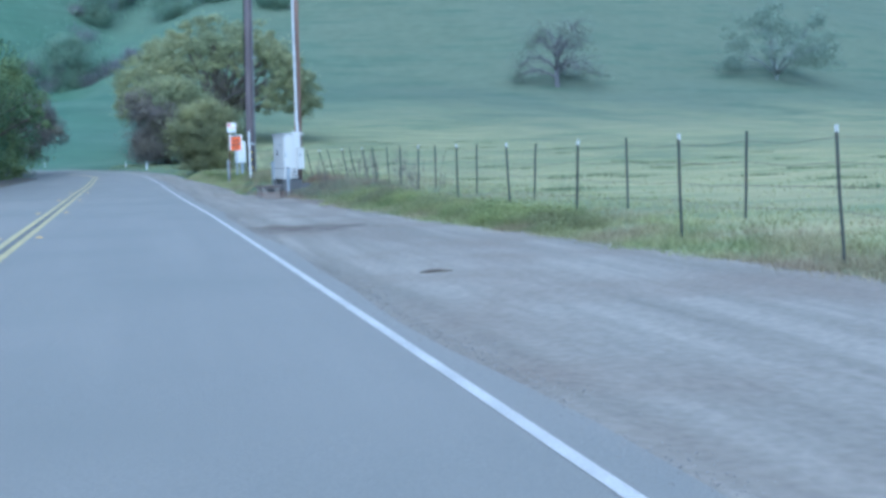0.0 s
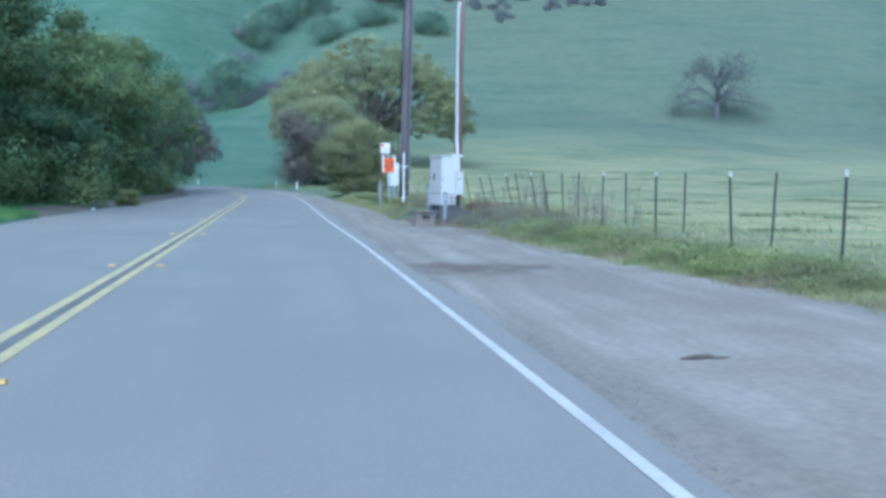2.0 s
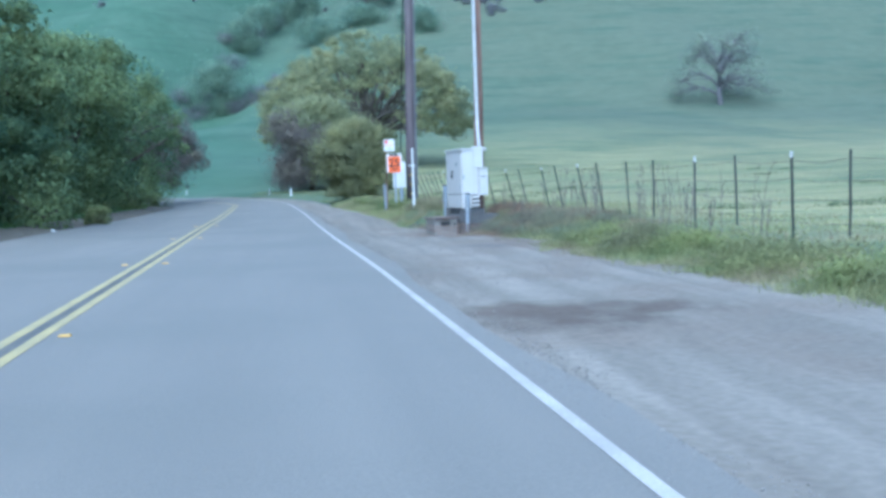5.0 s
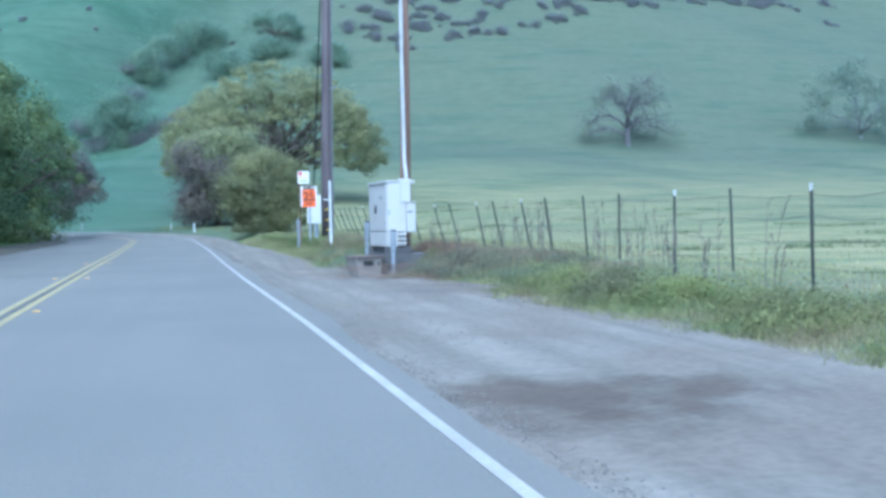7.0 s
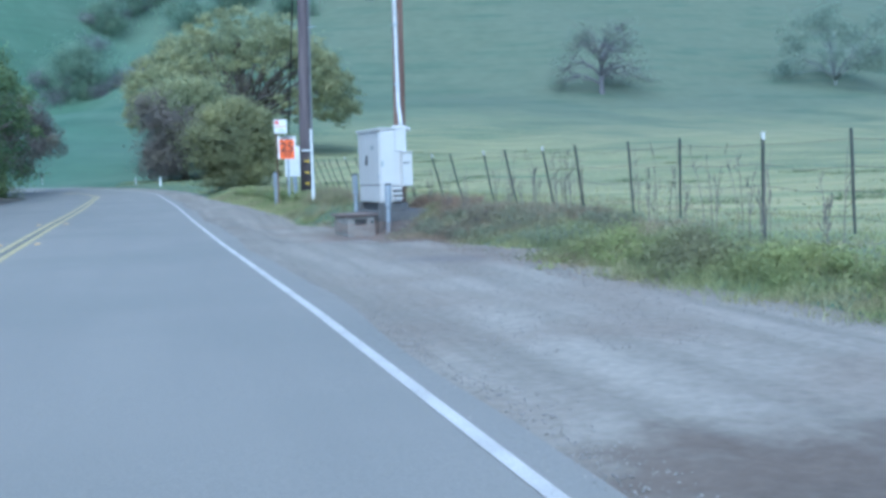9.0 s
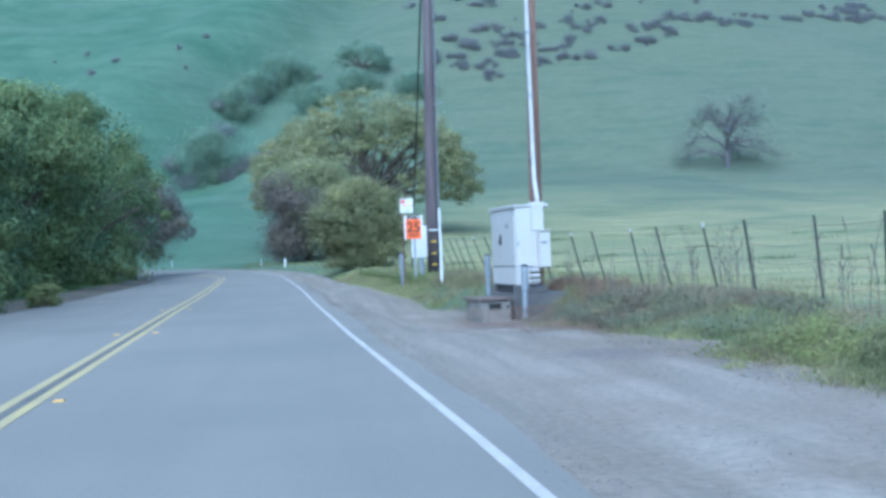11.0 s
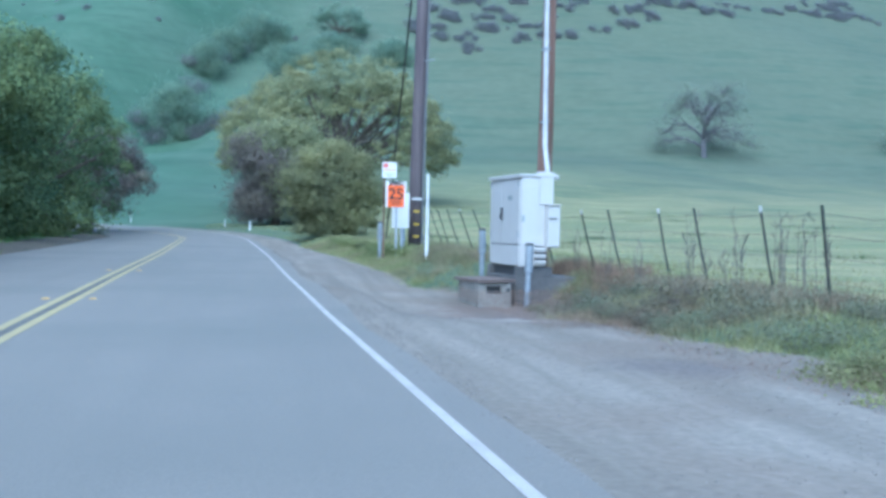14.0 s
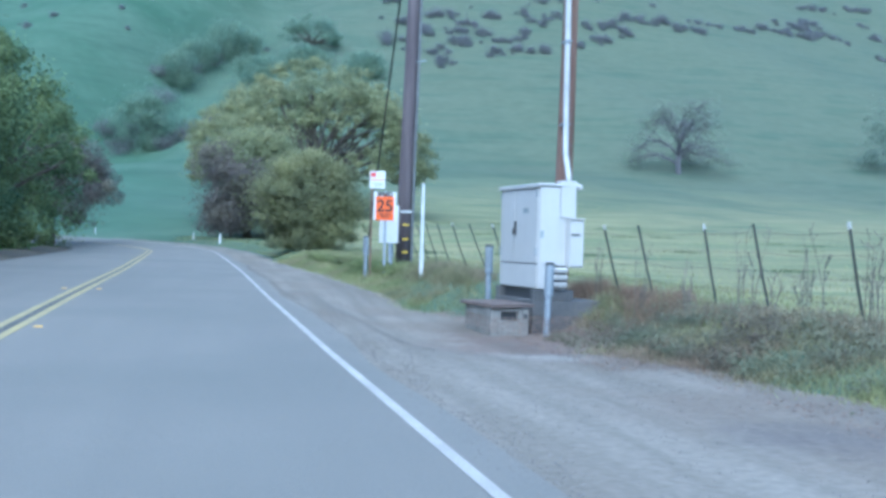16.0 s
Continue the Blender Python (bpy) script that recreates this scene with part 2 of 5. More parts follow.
M = {
    "hill": material("grass_land", (0.052, 0.098, 0.062), 0.9, second=(0.08, 0.128, 0.086), scale=0.09, fine=0.45, bump=0.05,
                     third=(0.09, 0.131, 0.092), third_scale=0.018, spec=0.1, grain=0.1, low=(0.272, 0.246, 0.132), flat=True, contour=(0.05, 0.086, 0.06), east=(0.106, 0.119, 0.082),
                     spots=((6.0, 37.6, 1.25, (0.15, 0.113, 0.09)), (6.6, 39.6, 0.9, (0.15, 0.113, 0.09)), (5.9, 34.0, 1.0, (0.14, 0.11, 0.085)), (6.9, 37.4, 1.0, (0.15, 0.113, 0.09)))),
    "asphalt": material("asphalt", (0.163, 0.153, 0.136), 0.85, second=(0.178, 0.166, 0.147), scale=0.5, stretch=(3, 0.2, 1),
                        fine=90, bump=0.003, third=(0.148, 0.142, 0.126), third_scale=0.25, flat=True),
    "gravel": material("gravel_dirt", (0.162, 0.145, 0.122), 0.95, second=(0.228, 0.205, 0.174), scale=0.9, stretch=(2.6, 0.16, 1), fine=14, bump=0.012,
                       third=(0.168, 0.141, 0.116), third_scale=0.5, spec=0.15, flat=True,
                       spots=((3.5, 18.75, 0.8, (0.088, 0.069, 0.056)), (4.35, 19.0, 0.5, (0.1, 0.08, 0.065)), (3.0, 19.2, 0.45, (0.11, 0.088, 0.071)), (4.6, 28.5, 0.5, (0.135, 0.12, 0.11)), (4.45, 33.2, 0.4, (0.28, 0.255, 0.23)), (4.6, 35.0, 1.1, (0.165, 0.125, 0.105)), (5.3, 37.0, 1.2, (0.165, 0.125, 0.105)))),
    "stones": material("loose_stones", (0.165, 0.152, 0.138), 0.95, second=(0.21, 0.195, 0.178), scale=6, fine=30, island=0.2),
    "litter_dirt": material("leaf_mould", (0.085, 0.073, 0.055), 0.95, second=(0.135, 0.115, 0.083), scale=3.0, fine=30, bump=0.03),
    "white_line": material("white_road_paint", (0.4, 0.372, 0.345), 0.7, second=(0.32, 0.298, 0.275), scale=2.0, fine=60, bump=0.002),
    "yellow_line": material("yellow_road_paint", (0.37, 0.305, 0.145), 0.7, second=(0.3, 0.255, 0.14), scale=2.0, fine=60, bump=0.002),
    "dark_seal": material("dark_seal", (0.085, 0.083, 0.078), 0.8, second=(0.12, 0.116, 0.106), scale=1.5, fine=60, bump=0.002),
    "amber": material("amber_reflector", (0.42, 0.27, 0.08), 0.35, fine=20),
    "bark": material("bark", (0.094, 0.078, 0.066), 0.95, second=(0.133, 0.117, 0.098), scale=3, stretch=(1, 1, 0.25), fine=18, bump=0.03),
    "pole_wood": material("weathered_pole_wood", (0.082, 0.066, 0.075), 0.9, second=(0.118, 0.098, 0.104), scale=4, stretch=(2, 2, 0.12), fine=30, bump=0.008),
    "pole_brown": material("brown_pole_wood", (0.135, 0.078, 0.06), 0.9, second=(0.205, 0.135, 0.108), scale=4, stretch=(2, 2, 0.12), fine=30, bump=0.008),
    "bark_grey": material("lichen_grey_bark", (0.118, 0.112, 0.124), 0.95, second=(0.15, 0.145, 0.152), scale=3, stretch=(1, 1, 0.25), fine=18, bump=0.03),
    # bark and leaves of the far right oak: haze mixed into their colour
    "bark_haze": material("hazed_lichen_bark", (0.19, 0.21, 0.2), 0.95, second=(0.23, 0.25, 0.235), scale=3, stretch=(1, 1, 0.25), fine=18, bump=0.03),
    "leaf_haze": material("hazed_hill_leaves", (0.2, 0.255, 0.2), 0.8, second=(0.23, 0.28, 0.21), scale=0.3, fine=2, island=0.25, sheer=0.4, spec=0.2),
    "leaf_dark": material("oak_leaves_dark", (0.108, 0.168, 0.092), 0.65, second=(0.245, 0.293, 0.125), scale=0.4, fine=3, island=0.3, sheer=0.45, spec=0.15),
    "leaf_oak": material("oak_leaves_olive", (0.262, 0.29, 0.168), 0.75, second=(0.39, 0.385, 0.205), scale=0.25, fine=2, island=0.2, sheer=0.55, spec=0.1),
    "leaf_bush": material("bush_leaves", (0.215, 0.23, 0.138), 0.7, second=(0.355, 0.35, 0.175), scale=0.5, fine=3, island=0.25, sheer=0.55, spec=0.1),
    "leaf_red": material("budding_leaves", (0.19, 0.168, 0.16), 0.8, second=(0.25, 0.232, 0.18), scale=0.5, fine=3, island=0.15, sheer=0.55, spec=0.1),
    # far leaves drawn towards the hill's tone, distance haze put into both colours
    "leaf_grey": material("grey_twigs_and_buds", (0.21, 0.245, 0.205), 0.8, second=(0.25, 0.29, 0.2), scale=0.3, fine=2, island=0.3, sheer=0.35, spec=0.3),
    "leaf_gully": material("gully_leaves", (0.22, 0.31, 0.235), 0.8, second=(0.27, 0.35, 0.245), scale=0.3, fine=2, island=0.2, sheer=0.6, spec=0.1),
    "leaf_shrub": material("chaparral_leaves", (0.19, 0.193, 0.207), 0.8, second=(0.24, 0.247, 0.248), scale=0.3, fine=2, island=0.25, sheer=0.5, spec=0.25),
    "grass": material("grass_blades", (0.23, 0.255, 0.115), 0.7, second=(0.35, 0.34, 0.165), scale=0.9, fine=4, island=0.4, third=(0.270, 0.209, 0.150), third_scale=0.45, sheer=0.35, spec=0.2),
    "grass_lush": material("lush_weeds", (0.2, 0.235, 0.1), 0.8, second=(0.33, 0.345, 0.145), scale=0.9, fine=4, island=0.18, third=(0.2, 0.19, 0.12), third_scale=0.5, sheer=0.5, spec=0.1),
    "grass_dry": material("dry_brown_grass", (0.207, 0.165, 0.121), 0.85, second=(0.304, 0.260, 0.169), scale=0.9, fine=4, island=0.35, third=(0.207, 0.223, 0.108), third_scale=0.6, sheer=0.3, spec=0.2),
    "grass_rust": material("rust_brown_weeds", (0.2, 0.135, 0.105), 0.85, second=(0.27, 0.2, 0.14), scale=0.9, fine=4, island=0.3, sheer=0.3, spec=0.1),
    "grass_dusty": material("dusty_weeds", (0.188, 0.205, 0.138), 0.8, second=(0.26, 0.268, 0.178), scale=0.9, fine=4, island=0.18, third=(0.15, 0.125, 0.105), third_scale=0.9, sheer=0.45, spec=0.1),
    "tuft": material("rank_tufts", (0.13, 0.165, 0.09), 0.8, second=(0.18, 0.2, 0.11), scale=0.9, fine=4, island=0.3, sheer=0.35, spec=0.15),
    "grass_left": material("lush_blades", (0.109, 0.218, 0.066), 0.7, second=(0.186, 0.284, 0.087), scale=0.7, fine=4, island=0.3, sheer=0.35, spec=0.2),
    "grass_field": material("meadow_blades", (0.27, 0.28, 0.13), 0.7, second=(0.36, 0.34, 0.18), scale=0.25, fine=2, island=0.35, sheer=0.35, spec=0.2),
    "dry": material("dry_stalks", (0.117, 0.109, 0.094), 0.9, second=(0.179, 0.156, 0.125), scale=4, fine=20, island=0.25),
    "leaf_litter": material("fallen_leaves", (0.13, 0.088, 0.068), 0.9, second=(0.21, 0.15, 0.115), scale=3, fine=20, island=0.4),
    "green_steel": material("dark_green_steel", (0.04, 0.052, 0.045), 0.6, metal=0.2, second=(0.06, 0.055, 0.045), scale=5, fine=40),
    "tip": material("white_post_tip", (0.45, 0.45, 0.44), 0.6, second=(0.36, 0.36, 0.345), scale=12, fine=50),
    "wire": material("barbed_wire", (0.12, 0.1, 0.09), 0.6, metal=0.7, fine=50),
    "cabinet": material("off_white_enamel", (0.475, 0.465, 0.46), 0.45, second=(0.44, 0.43, 0.42), scale=0.9, fine=5, grain=0.04),
    "cabinet_dark": material("dark_fittings_and_shade", (0.06, 0.06, 0.065), 0.6, fine=30),
    "steel": material("galvanised_steel", (0.328, 0.359, 0.406), 0.5, metal=0.45, second=(0.257, 0.281, 0.312), scale=9, fine=30),
    "label_grey": material("grey_label_metal", (0.3, 0.33, 0.34), 0.5, metal=0.2, second=(0.24, 0.26, 0.27), scale=9, fine=30),
    "conduit_grey": material("weathered_conduit", (0.16, 0.165, 0.175), 0.7, second=(0.12, 0.125, 0.13), scale=6, fine=30),
    "concrete": material("old_concrete", (0.274, 0.259, 0.238), 0.95, second=(0.203, 0.192, 0.177), scale=2.5, fine=30, bump=0.006),
    "concrete_dark": material("dark_concrete", (0.094, 0.094, 0.098), 0.95, second=(0.125, 0.121, 0.121), scale=2.5, fine=30, bump=0.006),
    "lid": material("rusty_lid", (0.150, 0.113, 0.094), 0.85, second=(0.094, 0.074, 0.070), scale=3, fine=30, bump=0.004),
    "board": material("pale_board", (0.257, 0.242, 0.222), 0.9, second=(0.211, 0.195, 0.179), scale=5, stretch=(1, 6, 1), fine=40, bump=0.003),
    "sign_white": material("white_sign_face", (0.624, 0.624, 0.616), 0.5, second=(0.577, 0.577, 0.569), scale=3, fine=20, grain=0.06),
    "sign_orange": material("orange_sign_face", (0.702, 0.125, 0.023), 0.45, second=(0.640, 0.109, 0.023), scale=4, fine=30, grain=0.06),
    "sign_black": material("black_sign_print", (0.02, 0.02, 0.022), 0.5, fine=30),
    "sign_red": material("red_sign_print", (0.55, 0.06, 0.07), 0.5, fine=30),
    "plastic_white": material("white_plastic", (0.624, 0.632, 0.640), 0.4, second=(0.546, 0.554, 0.562), scale=5, fine=20, grain=0.06),
    "conduit_white": material("weathered_white_plastic", (0.47, 0.47, 0.48), 0.5, second=(0.36, 0.36, 0.37), scale=3, fine=20, grain=0.1),
    "yellow_tag": material("yellow_reflector", (0.624, 0.429, 0.039), 0.4, fine=30),
    "cable": material("black_cable", (0.03, 0.03, 0.032), 0.6, fine=30),
    "stick": material("rotten_wood", (0.07, 0.055, 0.045), 0.95, second=(0.11, 0.09, 0.07), scale=8, fine=40, bump=0.006),
}


# ---- builders ----
def part(name, bm, mat, parent=None, label="", smooth=False):
    me = bpy.data.meshes.new(name)
    bm.to_mesh(me)
    bm.free()
    me.materials.append(M[mat])
    if smooth:
        me.shade_smooth()
    ob = new(name, me)
    if parent:
        ob.parent = parent
    return tagged(ob, label)


def raw_mesh(name, verts, faces, mat, parent=None, label="", smooth=False):
    me = bpy.data.meshes.new(name)
    verts, faces = np.asarray(verts, np.float32), np.asarray(faces, np.int32)
    me.vertices.add(len(verts))
    me.vertices.foreach_set("co", verts.ravel())
    me.loops.add(faces.size)
    me.loops.foreach_set("vertex_index", faces.ravel())
    me.polygons.add(len(faces))
    me.polygons.foreach_set("loop_start", np.arange(0, faces.size, faces.shape[1], dtype=np.int32))
    me.update(calc_edges=True)
    me.materials.append(M[mat])
    if smooth:
        me.shade_smooth()
    ob = new(name, me)
    if parent:
        ob.parent = parent
    return tagged(ob, label)


def thing(name, m, label, category, group=""):
    ob = new(name)
    ob.empty_display_size = 0.2
    ob.matrix_basis = m
    return tagged(ob, label, category, group)


def box(bm, x0, x1, y0, y1, z0, z1, bevel=0.0):
    r = bmesh.ops.create_cube(bm, size=1, matrix=Matrix.LocRotScale(((x0 + x1) / 2, (y0 + y1) / 2, (z0 + z1) / 2), None, (x1 - x0, y1 - y0, z1 - z0)))
    if bevel:
        edges = list({e for v in r["verts"] for e in v.link_edges})
        bmesh.ops.bevel(bm, geom=edges, offset=bevel, segments=2, affect="EDGES", profile=0.6)
    return bm


def a_box(*size, bevel=0.0):
    return box(bmesh.new(), *size, bevel)


def tube(bm, points, radii, sides=8):
    """A tapered round bar along the points, closed at both ends."""
    points = [Vector(p) for p in points]
    rings = []
    for i, p in enumerate(points):
        d = (points[min(i + 1, len(points) - 1)] - points[max(i - 1, 0)]).normalized()
        u = d.cross(Vector((0.31, 0.95, 0.1))).normalized()
        w = d.cross(u)
        rings.append([bm.verts.new(p + radii[i] * (math.cos(a) * u + math.sin(a) * w)) for a in (2 * math.pi * k / sides for k in range(sides))])
    for a, b in zip(rings, rings[1:]):
        for k in range(sides):
            bm.faces.new((a[k], a[(k + 1) % sides], b[(k + 1) % sides], b[k]))
    bm.faces.new(rings[0][::-1])
    bm.faces.new(rings[-1])
    return bm


def smooth01(a, b, v):
    t = np.clip((np.asarray(v, float) - a) / (b - a), 0, 1)
    return t * t * (3 - 2 * t)


# ---- the road's line ----
def road_line():
    """Stations of the double yellow line: place and heading, straight at first, then a bend to the left."""
    s_bend, radius = 78.0, 40.0
    out = []
    for y in np.arange(-40, s_bend, 1.0):
        out.append((-0.62 - 0.0145 * y - 0.00013 * y * abs(y) + 0.1 * float(smooth01(40, 56, y)), y, math.atan(0.0145 + 0.00026 * abs(y))))
    x, y, a = out[-1]
    for k in range(90):
        a += 1.0 / radius if k < 62 else 0.0
        x, y = x - math.sin(a), y + math.cos(a)
        out.append((x, y, a))
    return np.array(out)


LINE = road_line()


def road_z(s):
    """The road's height by its station (metres from the start, along the line)."""
    s = np.asarray(s, float)
    rise = np.clip(s - 70, 0, 25)
    return 0.006 * np.clip(s, -60, None) + 0.5 * 0.016 / 25 * rise**2 + 0.016 * np.clip(s - 95, 0, 60)


STATION = np.arange(-40, -40 + len(LINE))


def side(i, d, up=0.0):
    """The point d metres to the right of the line at its i-th station."""
    x, y, a = LINE[i]
    bank = 0.03 * smooth01(76, 92, STATION[i]) * d
    return (x + d * math.cos(a), y + d * math.sin(a), float(road_z(STATION[i])) + bank + up - float(hollow(STATION[i], d)))


def verge(s):
    """How far right of the line the grass begins."""
    return np.interp(s, [-40, 5, 12, 15, 19.4, 25, 27.4, 28.5, 29.2, 30.3, 33, 36, 40, 45, 51, 60, 75, 95], [8.6, 8.3, 7.8, 7.4, 6.95, 6.65, 6.7, 7.35, 7.15, 6.65, 6.4, 6.0, 5.8, 5.7, 5.6, 5.4, 5.2, 4.9])


def left_edge(s):
    """Where the asphalt ends, left of the line."""
    return np.interp(s, [-40, 24, 36, 44, 50, 60, 80, 100], [-4.55, -4.55, -4.75, -4.5, -4.05, -3.9, -3.7, -3.7])


def hollow(s, d):
    """The ground dips beside the road where the cabinet stands."""
    return 0.25 * smooth01(3.9, 5.0, d) * smooth01(9.5, 7.2, d) * smooth01(31.5, 36.8, s) * smooth01(44, 40.5, s)


def near_line(x, y):
    """Station and distance to the right of the line, for arrays of places."""
    x, y = np.ravel(x), np.ravel(y)
    s, d = np.empty(len(x)), np.empty(len(x))
    for a in range(0, len(x), 4000):
        dx, dy = x[a:a + 4000, None] - LINE[None, :, 0], y[a:a + 4000, None] - LINE[None, :, 1]
        k = np.argmin(dx**2 + dy**2, 1)
        row = np.arange(len(k))
        dx, dy, h = dx[row, k], dy[row, k], LINE[k, 2]
        along = np.clip(-np.sin(h) * dx + np.cos(h) * dy, -0.5, 0.5)
        s[a:a + 4000], d[a:a + 4000] = STATION[k] + along, np.cos(h) * dx + np.sin(h) * dy
        far = np.hypot(dx, dy)
        d[a:a + 4000] = np.sign(d[a:a + 4000]) * np.maximum(np.abs(d[a:a + 4000]), far * (far > 8))
    return s, d


R_KEYS = [-900, 30, 45, 60, 80, 110, 150, 190, 231, 280, 350, 450, 600, 1100]
R_Z = [0.2, 0.35, 0.55, 0.95, 1.7, 3.3, 7.6, 14.2, 35, 60, 96, 145, 200, 260]
R_FINE = np.arange(-900, 1100, 2.0)
Z_FINE = np.interp(R_FINE, R_KEYS, R_Z)
KERNEL = np.hanning(17) / np.hanning(17).sum()
Z_FINE = np.convolve(np.pad(Z_FINE, 8, mode="edge"), KERNEL, "valid")


def height(x, y):
    """The ground's height, for arrays of places."""
    x, y = np.asarray(x, float), np.asarray(y, float)
    shape = x.shape
    x, y = x.ravel(), y.ravel()
    r = 0.93 * y + 0.17 * np.clip(x, -60, 80) - 0.15 * np.clip(x - 80, 0, 200)
    r = r - 15 * (1 - smooth01(-2, 14, x)) * (1 - smooth01(120, 190, y))
    z = np.interp(r, R_FINE, Z_FINE)
    lift = np.clip((r - 70) / 120, 0, 1)
    for k, (wx, wy, amp) in enumerate(((0.031, 0.012, 2.2), (-0.017, 0.04, 1.8), (0.07, 0.05, 0.7), (0.11, -0.09, 0.4), (0.26, 0.17, 0.12))):
        z = z + lift * amp * np.sin(wx * x + wy * y + 1.7 * k)
    gx = -16 + 0.33 * (y - 225)
    z = z + (4.5 * np.exp(-((x - gx + 27) / 15) ** 2) - 8.0 * np.exp(-((x - gx) / 14) ** 2)) * smooth01(165, 225, y)
    z = z + 0.03 * np.sin(1.3 * x + 0.4 * y) * np.sin(0.9 * y - 0.3 * x)
    s, d = near_line(x, y)
    road = road_z(s) + 0.03 * smooth01(76, 92, s) * np.clip(d, -6, 6)
    edge = verge(s)
    rise = np.interp(s, [0, 10, 19, 26, 32, 36, 42, 60, 90], [0.1, 0.12, 0.17, 0.24, 0.3, 0.38, 0.44, 0.42, 0.3])
    toe = edge + 1.3 * smooth01(33, 36, s) * smooth01(42, 40.4, s)
    bank = road - 0.05 + (rise + 0.05) * smooth01(toe - 0.1, toe + 1.5, d)
    le = left_edge(s)
    left = road - 0.05 + 0.12 * smooth01(-0.1, -1.5, d - le) + 0.35 * np.exp(-((s - 29) / 5) ** 2) * smooth01(-0.8, -3.5, d - le)
    near = np.where(d > 0, bank - hollow(s, d), left)
    w = np.where(d > 0, smooth01(edge + 1.2, edge + 14, d), smooth01(6, 20, -d))
    w = np.where(s >= STATION[-1] - 1, 1.0, w)
    z = near * (1 - w) + np.maximum(z, np.where(w > 0.3, -5.0, z)) * w
    return z.reshape(shape)


def ground_at(x, y):
    return float(height(np.array([x]), np.array([y]))[0])


# ---- ground ----
def graded(fine0, fine1, step, low, high, grow):
    mid = list(np.arange(fine0, fine1, step))
    up, d = [mid[-1]], step
    while up[-1] < high:
        d *= grow
        up.append(up[-1] + d)
    down, d = [mid[0]], step
    while down[-1] > low:
        d *= grow
        down.append(down[-1] - d)
    return np.array(down[:0:-1] + mid + up[1:])


def grid_mesh(name, xs, ys, zs, mat, label):
    nx, ny = len(xs), len(ys)
    gx, gy = np.meshgrid(xs, ys)
    verts = np.stack([gx.ravel(), gy.ravel(), zs.ravel()], 1)
    i = (np.arange(ny - 1)[:, None] * nx + np.arange(nx - 1)[None]).ravel()
    faces = np.stack([i, i + 1, i + nx + 1, i + nx], 1)
    ob = raw_mesh(name, verts, faces, mat, None, label, True)
    return tagged(ob, kind="structure")


gxs = graded(-11, 13, 0.4, -900, 900, 1.045)
gys = graded(-4, 62, 0.5, -250, 1000, 1.03)
GX, GY = np.meshgrid(gxs, gys)
grid_mesh("ground", gxs, gys, height(GX, GY), "hill", "green spring grass on the meadow and steep hills")


def ribbon(name, i0, i1, left, right, mat, label, up=0.0, across=1, rough=0.0):
    """A strip along the road, between two distances from its line."""
    verts, faces = [], []
    rng = random.Random(name)
    rows = list(range(i0, i1 + 1))
    for i in rows:
        l = left(STATION[i]) if callable(left) else left
        r = right(STATION[i]) if callable(right) else right
        for k in range(across + 1):
            p = side(i, l + (r - l) * k / across, up)
            verts.append((p[0], p[1], p[2] + (rng.uniform(-rough, rough) if 0 < k < across else 0)))
    n = across + 1
    for a in range(len(rows) - 1):
        for k in range(across):
            faces.append((a * n + k, a * n + k + 1, (a + 1) * n + k + 1, (a + 1) * n + k))
    return tagged(raw_mesh(name, verts, faces, mat, None, label, True), kind="structure")


LAST = len(LINE) - 1
ribbon("road", 0, LAST, lambda s: float(left_edge(s)), lambda s: 3.66 + 0.06 * math.sin(0.55 * s) + 0.03 * math.sin(1.3 * s + 1), "asphalt", "worn grey asphalt of a two-lane country road", 0.0, 6)
ribbon("shoulder", 0, 140, 3.5, lambda s: float(verge(s)) + 0.5 + 1.5 * float(smooth01(33, 36, s) * smooth01(42, 40.4, s)), "gravel", "grey gravel and dirt shoulder with wheel tracks", -0.015, 18, 0.012)
def edge_line(s):
    """How far right of the centre line the white edge line runs."""
    return float(np.interp(s, [24, 33], [3.395, 3.31]))


ribbon("road_marking_edge", 0, LAST, lambda s: edge_line(s) - 0.039, lambda s: edge_line(s) + 0.039, "white_line", "solid white edge line", 0.004)
ribbon("road_marking_seam", 0, LAST, -0.05, 0.05, "dark_seal", "dark sealed strip between the yellow lines", 0.003)
ribbon("road_marking_yellow", 0, LAST, -0.16, -0.055, "yellow_line", "solid yellow centre line", 0.004)
ribbon("road_marking_yellow", 0, LAST, 0.055, 0.16, "yellow_line", "solid yellow centre line", 0.004)


def raised_marker():
    ob = thing("road_marker", Matrix(), "raised amber reflector beside the double yellow line", "road marker", "road markers")
    bm = bmesh.new()
    v = [bm.verts.new(p) for p in ((-.05, -.05, 0), (.05, -.05, 0), (.05, .05, 0), (-.05, .05, 0), (-.04, -.025, .018), (.04, -.025, .018), (.04, .025, .018), (-.04, .025, .018))]
    for f in ((0, 1, 5, 4), (1, 2, 6, 5), (2, 3, 7, 6), (3, 0, 4, 7), (4, 5, 6, 7), (3, 2, 1, 0)):
        bm.faces.new([v[k] for k in f])
    part("lens", bm, "amber", ob)
    return ob


first = None
for st in (10.6, 18.8, 27.0, 35.3, 43.2):
    for d in (-0.31, 0.31):
        p = side(int(round(st + 40)), d, 0.002)
        m = pose(p[0], p[1] + (st - round(st)), p[2], 0, 0, 1)
        if first:
            copy_thing(first, m)
        else:
            first = raised_marker()
            first.matrix_basis = m


